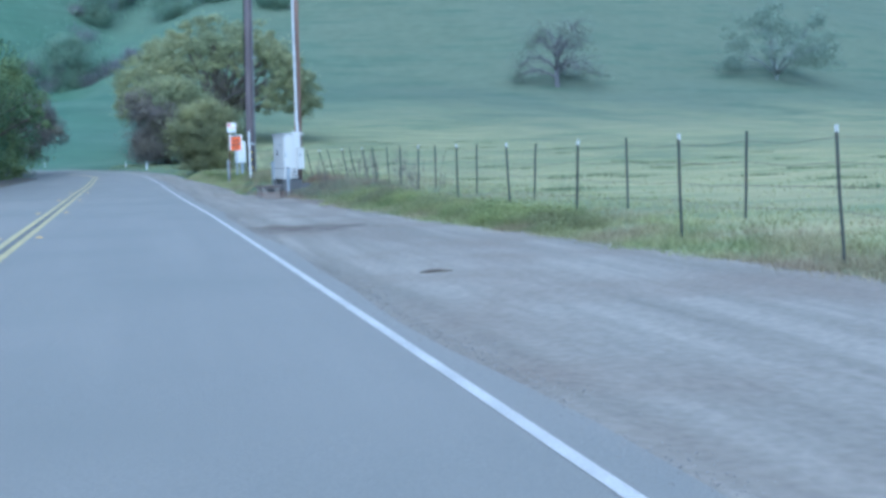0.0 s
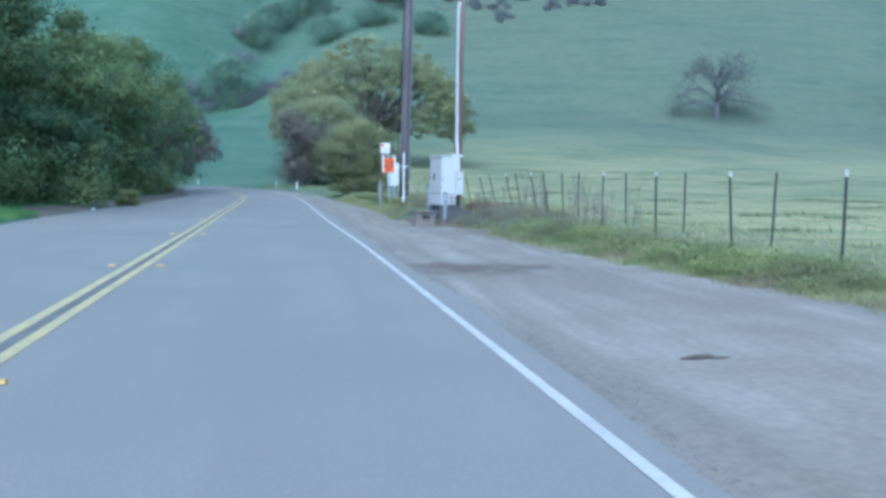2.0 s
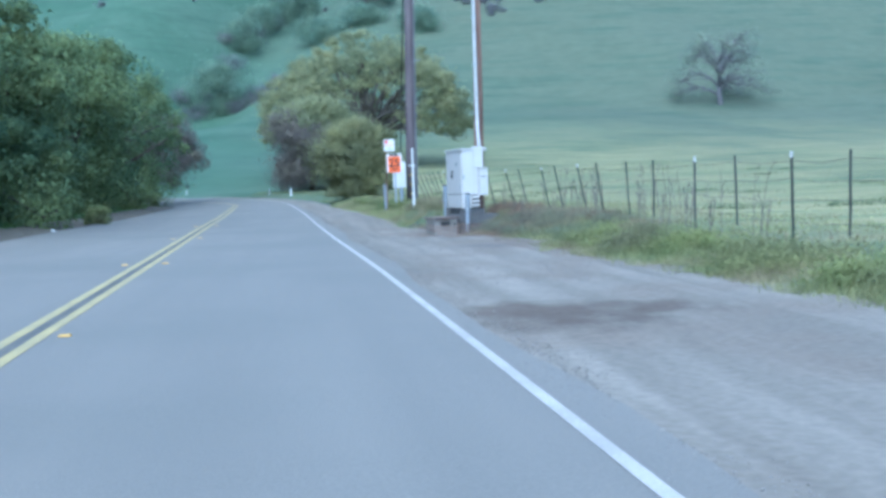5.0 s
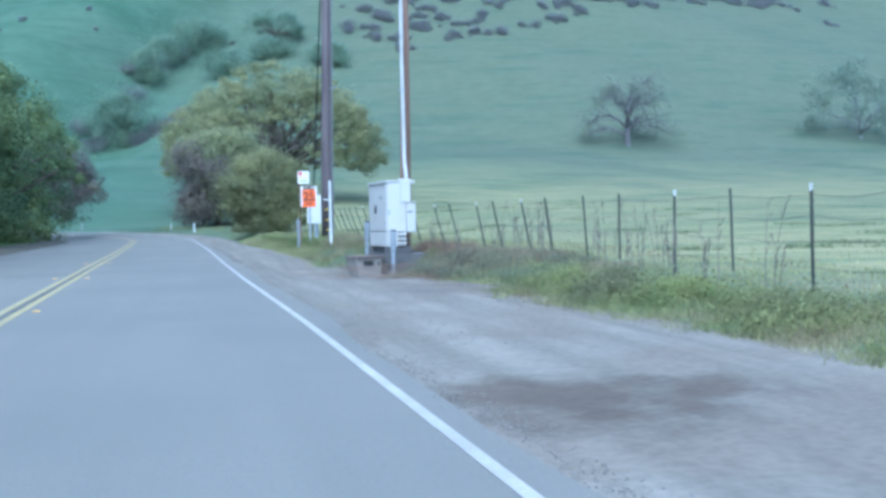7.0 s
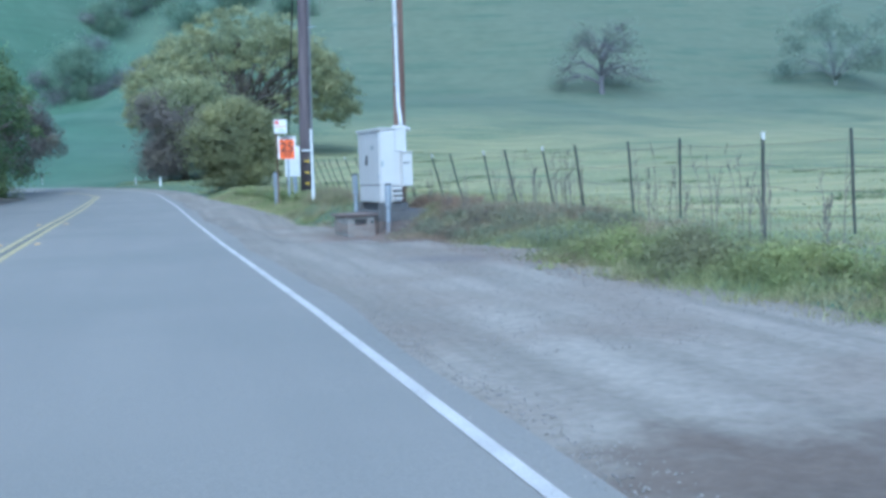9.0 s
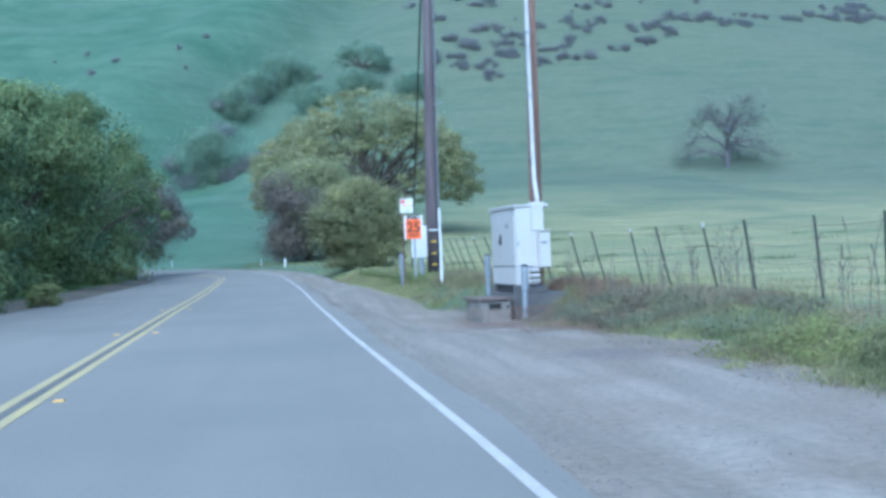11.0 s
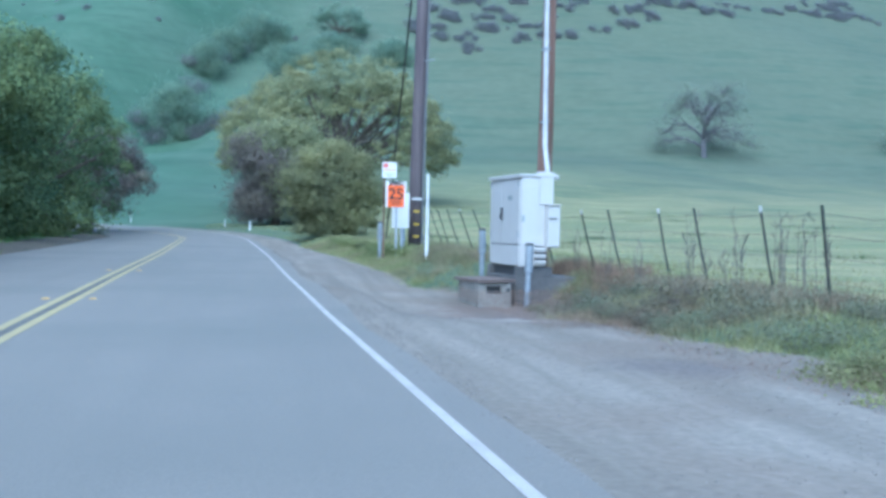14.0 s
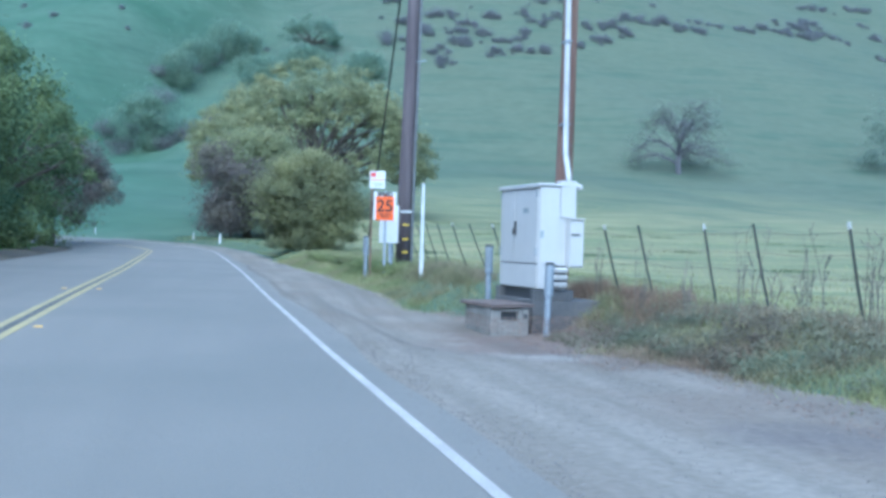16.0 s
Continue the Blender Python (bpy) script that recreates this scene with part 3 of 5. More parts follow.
# ---- trees ----
def leaves(centres, radii, count, size, rng, flat=0.75, up=0.35, spill=0.22):
    """Many small leaf sprays round the centres of the clumps: points, faces."""
    c = np.repeat(np.array(centres), max(1, count // len(centres)), 0)
    rr = np.repeat(np.array(radii), max(1, count // len(radii)))
    n = len(c)
    dirs = rng.normal(size=(n, 3))
    dirs /= np.linalg.norm(dirs, axis=1, keepdims=True)
    dist = rng.uniform(0.3, 1.0, n) ** 0.6 * (1 + spill * np.abs(rng.normal(size=n)) ** 1.5)
    p = c + dirs * (rr * dist)[:, None] * np.array([1, 1, flat])
    normal = dirs + rng.normal(scale=0.55, size=(n, 3)) + np.array([0, 0, up])
    normal /= np.linalg.norm(normal, axis=1, keepdims=True)
    t = np.cross(normal, rng.normal(size=(n, 3)))
    t /= np.linalg.norm(t, axis=1, keepdims=True)
    b = np.cross(normal, t)
    s = size * rng.uniform(0.55, 1.3, n)[:, None]
    v = np.stack([p - t * s * 0.6, p - b * s * 0.35 + t * s * 0.1, p + t * s * 0.75 - normal * s * 0.15, p + b * s * 0.4], 1).reshape(-1, 3)
    heart = np.mean(np.array(centres), 0)
    whole = p - heart
    whole /= np.linalg.norm(whole, axis=1, keepdims=True)
    soft = dirs + 0.6 * whole + 0.35 * normal + np.array([0, 0, 0.25])
    soft /= np.linalg.norm(soft, axis=1, keepdims=True)
    flip = (np.cross(t, b) * dirs).sum(1) < 0
    v.reshape(-1, 4, 3)[flip] = v.reshape(-1, 4, 3)[flip][:, ::-1]
    return v, np.repeat(soft, 4, 0)


def tree(name, x, y, height_m, radius, leaf, label, category="tree", seed=0, clumps=60, count=9000, size=0.28, base=0.1, clump_r=0.22,
         trunk_r=0.3, limbs=14, group="", sink=0.0, lumpy=1.0, shell=0.55, spill=0.22, shear=0.0, tips=None):
    rng = np.random.default_rng(seed + 100)
    z0 = ground_at(x, y) - sink
    ob = thing(name, pose(x, y, z0), label, category, group)
    low, top = base * height_m, height_m
    mid, half = (low + top) / 2, (top - low) / 2
    centres, radii = [], []
    while len(centres) < clumps:
        d = rng.normal(size=3)
        d /= np.linalg.norm(d)
        lump = 0.8 + lumpy * (0.17 * math.sin(3 * d[0] + seed) + 0.14 * math.sin(5 * d[1] + 2 * seed) + 0.12 * math.sin(7 * d[2] + d[0] * 4 + seed))
        f = lump * rng.uniform(shell, 1.0) ** 0.5
        r = clump_r * radius * rng.uniform(0.5, 1.5)
        flat = math.hypot(d[0], d[1])
        wide = (0.55 + 0.45 * min(1.0, 1.3 * rng.uniform())) / max(flat, 0.15) if base == 0 and d[2] < 0.1 else 1.0
        c = np.array([d[0] * wide * (radius - 0.6 * r) * f, d[1] * wide * (radius - 0.6 * r) * f, mid + d[2] * (half - 0.5 * r) * (1.0 if base == 0 else f)])
        c[2] += shear * c[1]
        centres.append(c)
        radii.append(r)
    bm = bmesh.new()
    fork_z = 0.25 * height_m
    lean = Vector((rng.uniform(-0.3, 0.3), rng.uniform(-0.3, 0.3), 0))
    tube(bm, [(0, 0, -0.3), lean * 0.2 + Vector((0, 0, fork_z * 0.4)), lean * 0.6 + Vector((0, 0, fork_z)), lean + Vector((0, 0, max(mid, 1.2 * fork_z)))],
         [trunk_r * 1.35, trunk_r, trunk_r * 0.85, trunk_r * 0.35], 9)
    for k in range(limbs):
        end = Vector(centres[k % clumps])
        start = lean * 0.6 + Vector((0, 0, fork_z * rng.uniform(0.8, 1.5)))
        bend = start.lerp(end, 0.45) + Vector((rng.normal() * 0.06, rng.normal() * 0.06, 0.03)) * radius
        q = [start.lerp(bend, t).lerp(bend.lerp(end, t), t) for t in (0, 0.25, 0.5, 0.75, 1)]
        r0 = trunk_r * rng.uniform(0.3, 0.5)
        tube(bm, q, [r0, r0 * 0.8, r0 * 0.6, r0 * 0.4, r0 * 0.15], 6)
        for _ in range(2):
            a = q[rng.integers(1, 5)]
            e = a + Vector(rng.normal(size=3)) * radius * 0.06
            tube(bm, [a, a.lerp(e, 0.5) + Vector(rng.normal(size=3)) * 0.03 * radius, e], [r0 * 0.35, r0 * 0.22, r0 * 0.08], 4)
    part("trunk", bm, "bark", ob, smooth=True)
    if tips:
        # clumps higher up and to the right take the second leaf colour
        upper_clumps = [k for k, c in enumerate(centres) if c[2] > 0.68 * height_m - 0.3 * c[0] + 0.1 * height_m * math.sin(2.6 * k)]
        v, soft = leaves([centres[k] for k in upper_clumps], [radii[k] for k in upper_clumps], count * len(upper_clumps) // clumps, size, rng, spill=spill)
        upper_part = raw_mesh("upper_leaves", v, np.arange(len(v)).reshape(-1, 4), tips, ob, "olive leaves of the upper crown", smooth=True)
        upper_part.data.normals_split_custom_set_from_vertices(soft)
        lower_clumps = [k for k in range(clumps) if k not in upper_clumps]
        centres, radii, count = [centres[k] for k in lower_clumps], [radii[k] for k in lower_clumps], count * len(lower_clumps) // clumps
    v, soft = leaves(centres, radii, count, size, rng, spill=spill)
    keep = np.repeat((v.reshape(-1, 4, 3)[:, :, 2] - shear * v.reshape(-1, 4, 3)[:, :, 1]).min(1) > 0.03, 4)
    v, soft = v[keep], soft[keep]
    crown = raw_mesh("crown", v, np.arange(len(v)).reshape(-1, 4), leaf, ob, smooth=True)
    crown.data.normals_split_custom_set_from_vertices(soft)
    return ob


def spreading_oak(x, y, h, r, leaf, label, seed, fork=0.2, trunk_r=0.7, mains=15, subs=6, twigs=0, count=50000, size=0.24, clump=0.1, bark="bark", droop=0.12, group="", skirt=0.3, sink=0.1, fill=0, gap=0.0, under=0.0, steep=3, leader=0.0):
    """An open-grown oak: arching limbs from a low fork, foliage in clumps at their ends."""
    rng = np.random.default_rng(seed)
    name = "valley_oak"
    ob = thing(name, pose(x, y, ground_at(x, y) - sink), label, "tree", group)
    fz, z0 = fork * h, skirt * h
    lean = Vector((rng.uniform(-0.04, 0.04) * r, 0, 0))

    def shell(az, el, f=1.0):
        lump = 0.9 + 0.07 * math.sin(3 * az + seed) + 0.06 * math.sin(5 * el + 2 * az + seed)
        flat = max(0.0, math.cos(el)) ** 0.6
        return Vector((r * f * lump * flat * math.cos(az), r * f * lump * flat * math.sin(az), z0 + (h - z0) * f * lump * math.sin(el)))

    def bow(a, b, lift):
        c = a.lerp(b, 0.5) + Vector((rng.normal() * 0.03 * r, rng.normal() * 0.03 * r, lift))
        return [a.lerp(c, t).lerp(c.lerp(b, t), t) for t in (0, 0.2, 0.4, 0.6, 0.8, 1)]

    bm = bmesh.new()
    top = lean + Vector((0, 0, fz))
    tube(bm, [(0, 0, -0.3), (0, 0, 0.15), lean * 0.5 + Vector((0, 0, fz * 0.5)), top, top + Vector((0.03 * leader * r, 0, max(0.12, leader) * h))],
         [trunk_r * 1.5, trunk_r * 1.15, trunk_r, trunk_r * 0.95, trunk_r * 0.4], 10)
    centres, radii = [], []
    for k in range(mains):
        az, el = 2.4 * k + rng.uniform(-0.3, 0.3), math.radians(float(rng.uniform(2, 30) if k % steep else rng.uniform(35, 80)))
        end = shell(az, el, rng.uniform(0.78, 0.95))
        start = top + Vector((0, 0, leader * h * el / 1.5)) - Vector((0, 0, rng.uniform(0, 0.25) * fz))
        q = bow(start, end, droop * r * rng.uniform(0.4, 1.4))
        r0 = trunk_r * rng.uniform(0.32, 0.55)
        tube(bm, q, [r0, r0 * 0.85, r0 * 0.7, r0 * 0.5, r0 * 0.33, r0 * 0.12], 7)
        tips = [q[-1]]
        for _ in range(subs):
            t = rng.integers(1, 5)
            e = shell(az + rng.normal() * 0.35, min(1.5, max(0.0, el + rng.normal() * 0.35)), rng.uniform(0.8, 1.02))
            w = bow(q[t], e, 0.05 * r)
            r1 = r0 * (0.5, 0.42, 0.35, 0.3)[t - 1]
            tube(bm, w, [r1, r1 * 0.8, r1 * 0.62, r1 * 0.45, r1 * 0.28, r1 * 0.1], 5)
            tips += [w[-1], w[-2]]
            for _ in range(twigs):
                a = w[rng.integers(2, 6)]
                d = a + Vector((rng.normal(), rng.normal(), rng.normal() * 0.7 - 0.1)) * 0.09 * r
                tube(bm, [a, a.lerp(d, 0.5) + Vector((0, 0, 0.015 * r)), d], [r1 * 0.35, r1 * 0.25, r1 * 0.12], 3)
        for p in tips:
            centres.append(np.array(p) + rng.normal(size=3) * 0.02 * r)
            radii.append(clump * r * rng.uniform(0.6, 1.4))
    for k in range(fill):
        # sprays that close the dome, denser towards its top
        el = math.asin(min(0.99, under - 0.05 + (1.05 - under) * (k + 0.5) / fill))
        centres.append(np.array(shell(2.4 * k, el, rng.uniform(0.86, 1.04))))
        radii.append(clump * r * rng.uniform(0.5, 1.1))
    part("trunk", bm, bark, ob, smooth=True)
    if gap:
        # the crown is open below towards the road, so that the fork shows
        keep = [k for k, c in enumerate(centres) if not (c[1] < 0 and abs(c[0] - 0.12 * r) < gap * r * (0.6 + 0.4 * math.sin(5 * k)) and c[2] < (0.55 + 0.05 * math.sin(3 * k)) * h)]
        centres, radii = [centres[k] for k in keep], [radii[k] for k in keep]
    v, soft = leaves(centres, radii, count, size, rng, 0.6, spill=0.45)
    crown = raw_mesh("crown", v, np.arange(len(v)).reshape(-1, 4), leaf, ob, smooth=True)
    crown.data.normals_split_custom_set_from_vertices(soft)
    return ob
LEFT = "bushy dark green oak crowding the edge of the road"
for k, (x, y, h, r, n) in enumerate(((-12.5, 37.5, 13.9, 5.3, 84000), (-10.6, 46, 9.8, 4.3, 64000), (-9.9, 54.5, 8.0, 3.8, 50000),
                                     (-9.4, 63, 8.9, 4.0, 42000), (-9.4, 72, 10.0, 4.2, 38000), (-9.9, 81, 9.0, 4.0, 28000))):
    tree("oak_tree", x, y, h, r, "leaf_dark", LEFT, seed=k, clumps=150, count=n, size=0.13, base=0.0, clump_r=0.19, trunk_r=0.28, group="roadside oaks", sink=0.2, lumpy=1.5)
for k, (x, y, h, r) in enumerate(((-17, 41, 12, 5), (-17, 52, 10, 5), (-16.5, 65, 9, 5), (-17, 78, 9, 5), (-16.5, 90, 8, 4.5))):
    tree("oak_tree", x, y, h, r, "leaf_dark", LEFT, seed=20 + k, clumps=80, count=7000, size=0.4, base=0.0, clump_r=0.3, group="roadside oaks", sink=0.2)
tree("small_tree", -8.9, 90, 7.2, 4.4, "leaf_red", "small tree with reddish brown spring buds by the bend", seed=31, clumps=110, count=22000, size=0.13, base=0.1, clump_r=0.2, trunk_r=0.16, spill=0.12)
spreading_oak(8.3, 110, 12.6, 10.6, "leaf_oak", "large spreading valley oak with olive new leaves", 44, mains=22, subs=6, clump=0.06, count=90000, size=0.155, fill=460, skirt=0.24, droop=0.2, gap=0.4, under=0.1, trunk_r=0.6)
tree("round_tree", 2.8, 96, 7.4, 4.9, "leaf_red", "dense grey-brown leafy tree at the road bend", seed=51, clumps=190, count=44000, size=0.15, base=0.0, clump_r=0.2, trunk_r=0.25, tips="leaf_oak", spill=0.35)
tree("round_bush", 5.05, 71, 4.45, 2.75, "leaf_bush", "dense rounded olive green bush on the grassy bank", "bush", seed=61, clumps=190, count=52000, size=0.09, base=0.0, clump_r=0.22, trunk_r=0.14, spill=0.4)
tree("roadside_shrub", -5.7, 49.2, 0.7, 0.65, "grass_lush", "small yellow-green shrub at the foot of the oaks", "shrub", seed=66, clumps=40, count=5000, size=0.05, base=0.0, clump_r=0.24, trunk_r=0.03, limbs=6, spill=0.5)
BARE = "lone nearly bare oak on the hillside"
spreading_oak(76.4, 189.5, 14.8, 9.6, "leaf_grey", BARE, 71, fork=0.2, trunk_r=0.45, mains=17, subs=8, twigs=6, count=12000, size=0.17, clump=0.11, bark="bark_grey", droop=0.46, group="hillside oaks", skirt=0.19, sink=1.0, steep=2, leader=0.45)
# its leaf and bark colours carry the haze that makes it faint
spreading_oak(125, 192, 16, 13, "leaf_haze", "spreading oak on the hillside, paled as by haze", 73, fork=0.1, trunk_r=0.28, mains=14, subs=7, twigs=3, count=20000, size=0.24, clump=0.12, bark="bark_haze", droop=0.3, group="hillside oaks", skirt=0.2, sink=0.6)
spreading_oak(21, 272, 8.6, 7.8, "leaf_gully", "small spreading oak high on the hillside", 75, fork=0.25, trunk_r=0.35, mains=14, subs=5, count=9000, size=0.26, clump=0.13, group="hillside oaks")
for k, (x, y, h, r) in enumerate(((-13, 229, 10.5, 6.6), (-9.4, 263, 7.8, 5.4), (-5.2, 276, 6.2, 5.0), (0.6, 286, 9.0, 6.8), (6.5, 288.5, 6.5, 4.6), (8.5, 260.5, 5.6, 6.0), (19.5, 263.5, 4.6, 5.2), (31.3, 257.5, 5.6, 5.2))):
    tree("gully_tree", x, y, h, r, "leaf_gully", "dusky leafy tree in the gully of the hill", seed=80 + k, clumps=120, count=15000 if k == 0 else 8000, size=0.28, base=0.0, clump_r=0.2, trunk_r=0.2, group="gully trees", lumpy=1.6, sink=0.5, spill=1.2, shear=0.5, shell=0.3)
rng = random.Random(31)
for k, (x, y) in enumerate(((-21, 231), (-17, 228), (-9.3, 226.3), (-6.5, 227.5), (-4, 229), (-1.3, 230.5), (-12.6, 241), (-11.6, 252), (-13.2, 262), (-7.3, 270), (-2.2, 281), (3.8, 292), (-15.5, 236))):
    tree("scrub", x, y, rng.uniform(1.8, 3.2), rng.uniform(3.0, 4.4), "leaf_shrub", "low grey-purple scrub in the gully of the hill", "shrub", seed=90 + k, clumps=45, count=2600, size=0.22, base=0.0, clump_r=0.24, trunk_r=0.1, limbs=6, group="gully scrub", sink=0.4, shear=0.5, spill=1.0, shell=0.2, lumpy=1.8)

SHRUB = "low grey-green shrub on the grassy hillside"
SPOTS = ((51, 285), (58.6, 286), (45, 278), (44, 272), (51, 271), (50.7, 262), (56.7, 277), (61, 276.5), (69.7, 278), (68, 267.5), (63.4, 267), (74.6, 268.5), (85, 275),
         (98.5, 291), (104.4, 286.5), (96.5, 279.5), (115, 299), (122, 299), (138, 310), (124, 296), (130, 296.5), (151, 313.5), (177, 330), (180.5, 324), (59.5, 298),
         (74.5, 297), (86.7, 296), (-37, 267.5), (-42, 263), (-43.6, 268), (-22.6, 271), (-22, 279), (-19.6, 291), (12, 288), (-49.5, 286),
         (166, 321), (173, 318.5), (184, 329), (189, 340), (192, 327), (211, 373), (233, 379), (221, 350), (223, 362), (199, 313),
         (40, 277), (47, 290), (62, 290), (66, 283), (76, 284), (82, 290))
WIDE = {0: 1.2, 1: 1.2, 8: 1.9, 12: 1.4, 13: 2.2, 16: 2.2, 18: 2.6, 22: 2.6, 24: 2.0, 25: 2.4, 27: 1.5, 34: 2.0, 35: 2.6, 36: 2.6, 37: 3.0, 38: 2.6, 40: 3.0, 41: 3.0}
kinds = []
rng = random.Random(7)
sites = []
for k, (x, y) in enumerate(SPOTS):
    wide = WIDE.get(k, 1.0)
    for n in range(2 + round(3.6 * wide) if k < 27 or k > 34 else round(1.4 * wide)):
        off = 2.4 * wide
        sites.append((x + rng.uniform(-off, off), y + rng.uniform(-1.6, 2.6), rng.uniform(0.35, 0.95) * (0.75 if x < 0 else 1.0)))
sites += [(rng.uniform(40, 125), rng.uniform(292, 335), rng.uniform(0.4, 1.1)) for _ in range(48)]
for k, (x, y, big) in enumerate(sites):
    m = pose(x, y, ground_at(x, y) - 0.35, 0, 0, rng.uniform(-25, 25)) @ Matrix.Diagonal((big * rng.uniform(0.9, 1.3), big * rng.uniform(0.9, 1.3), big * rng.uniform(0.9, 1.3), 1))
    if k < 5:
        ob = tree("hill_shrub", x, y, 1.9, 1.9, "leaf_shrub", SHRUB, "shrub", seed=110 + k, clumps=30, count=1300, size=0.17, base=0.0, clump_r=0.3, trunk_r=0.08, limbs=5, group="hillside shrubs", lumpy=1.9, sink=0.4, spill=0.9, shell=0.25, shear=0.5)
        kinds.append(ob)
    else:
        copy_thing(kinds[k % 5], m)


# ---- fence ----
def t_post_mesh():
    """A steel T-post: flange, stem and a slight bend, 1.28 m out of the ground."""
    bm = bmesh.new()
    outline = [(-.016, -.004), (.016, -.004), (.016, .004), (.004, .004), (.004, .026), (-.004, .026), (-.004, .004), (-.016, .004)]
    rings = [[bm.verts.new((x + dx, y, z)) for x, y in outline] for z, dx in ((-.4, 0.02), (0.25, 0.012), (0.6, 0), (1.28, 0))]
    for a, b in zip(rings, rings[1:]):
        for k in range(8):
            bm.faces.new((a[k], a[(k + 1) % 8], b[(k + 1) % 8], b[k]))
    for ring in (rings[0][::-1], rings[-1]):
        bm.faces.new(ring)
    for z in np.arange(0.2, 1.2, 0.11):
        box(bm, -.012, .012, -.011, -.004, z, z + 0.025)
    me = bpy.data.meshes.new("post")
    bm.to_mesh(me)
    bm.free()
    me.materials.append(M["green_steel"])
    return me


def fence():
    ob = thing("wire_fence", Matrix(), "barbed wire fence on leaning dark green steel T-posts", "fence")
    post_me = t_post_mesh()
    tip_bm = a_box(-.0165, .0165, -.0055, .027, 1.2, 1.284, bevel=0.003)
    tip_me = bpy.data.meshes.new("tip")
    tip_bm.to_mesh(tip_me)
    tip_bm.free()
    tip_me.materials.append(M["tip"])
    stay_me = bpy.data.meshes.new("stay")
    bm = tube(bmesh.new(), [(0.006, 0, 0.27), (-0.004, 0.003, 0.6), (0.004, 0, 0.95), (0, 0, 1.27)], [0.013, 0.016, 0.017, 0.016], 7)
    bm.to_mesh(stay_me)
    bm.free()
    stay_me.materials.append(M["green_steel"])
    rng = random.Random(3)
    ys = [-2.3, -0.6, 1.0, 2.8, 4.5, 6.3, 8.0, 9.74, 11.34, 12.93, 14.43, 16.17, 17.98, 19.53, 21.28, 22.68, 24.4, 25.91, 27.76, 29.25, 31.16, 32.62, 34.63, 35.97, 37.8, 38.94,
          41.0, 43.0, 45.0, 47.2, 49.4, 51.6, 53.6, 55.4, 57.5, 59.8, 62.2]
    tops = []
    for k, y in enumerate(ys):
        x = float(np.interp(y, [0, 18, 30, 36, 40, 46, 62], [7.75, 7.6, 7.44, 7.4, 6.97, 6.75, 7.2]))
        top = float(np.interp(y, [0, 9, 18, 28, 34, 42, 50, 62], [1.4, 1.47, 1.47, 1.59, 1.63, 1.66, 1.84, 1.95]))
        lean_x = -0.27 * float(smooth01(26, 34, y)) - 0.2 * float(smooth01(40, 44, y)) + rng.uniform(-0.05, 0.05)
        lean_y = rng.uniform(-0.06, 0.09)
        up = Vector((lean_x, lean_y, 1.26)).normalized()
        base = Vector((x, y, top)) - up * 1.28
        turn = up.to_track_quat("Z", "Y").to_matrix().to_4x4()
        m = Matrix.Translation(base) @ turn @ pose(0, 0, 0, 0, 0, 90 + rng.uniform(-25, 25))
        tipped = (k % 2 == 1 and y < 26.5) or 32 < y < 40 and k % 2 == 1 or y in (45.0, 49.4)
        hung = not tipped and y < 31
        p = new("stay" if hung else "post", stay_me if hung else post_me)
        p.parent, p.matrix_basis = ob, m
        if tipped:
            t = new("tip", tip_me)
            t.parent = p
            tagged(t, "white painted tip")
        tops.append((base, up))
    for h in (0.42, 0.68, 0.92, 1.16):
        bm = bmesh.new()
        path = []
        for (b0, u0), (b1, u1) in zip(tops, tops[1:]):
            p, q = b0 + u0 * (h + rng.uniform(-.03, .03)), b1 + u1 * h
            path += [p, p.lerp(q, 0.5) + Vector((0, 0, -rng.uniform(0.01, 0.05)))]
        tube(bm, path, [0.0028] * len(path), 4)
        for a, b in zip(path, path[1:]):
            for f in (0.25, 0.5, 0.75):
                c = a.lerp(b, f)
                tube(bm, [c + Vector((0.008, 0.01, 0.012)), c - Vector((0.008, 0.01, 0.012))], [0.0015, 0.001], 3)
        part("wire", bm, "wire", ob)
    return ob


fence()


# ---- the utility cabinet and what stands round it ----
SITE = (5.72, 38.05, 6.7)


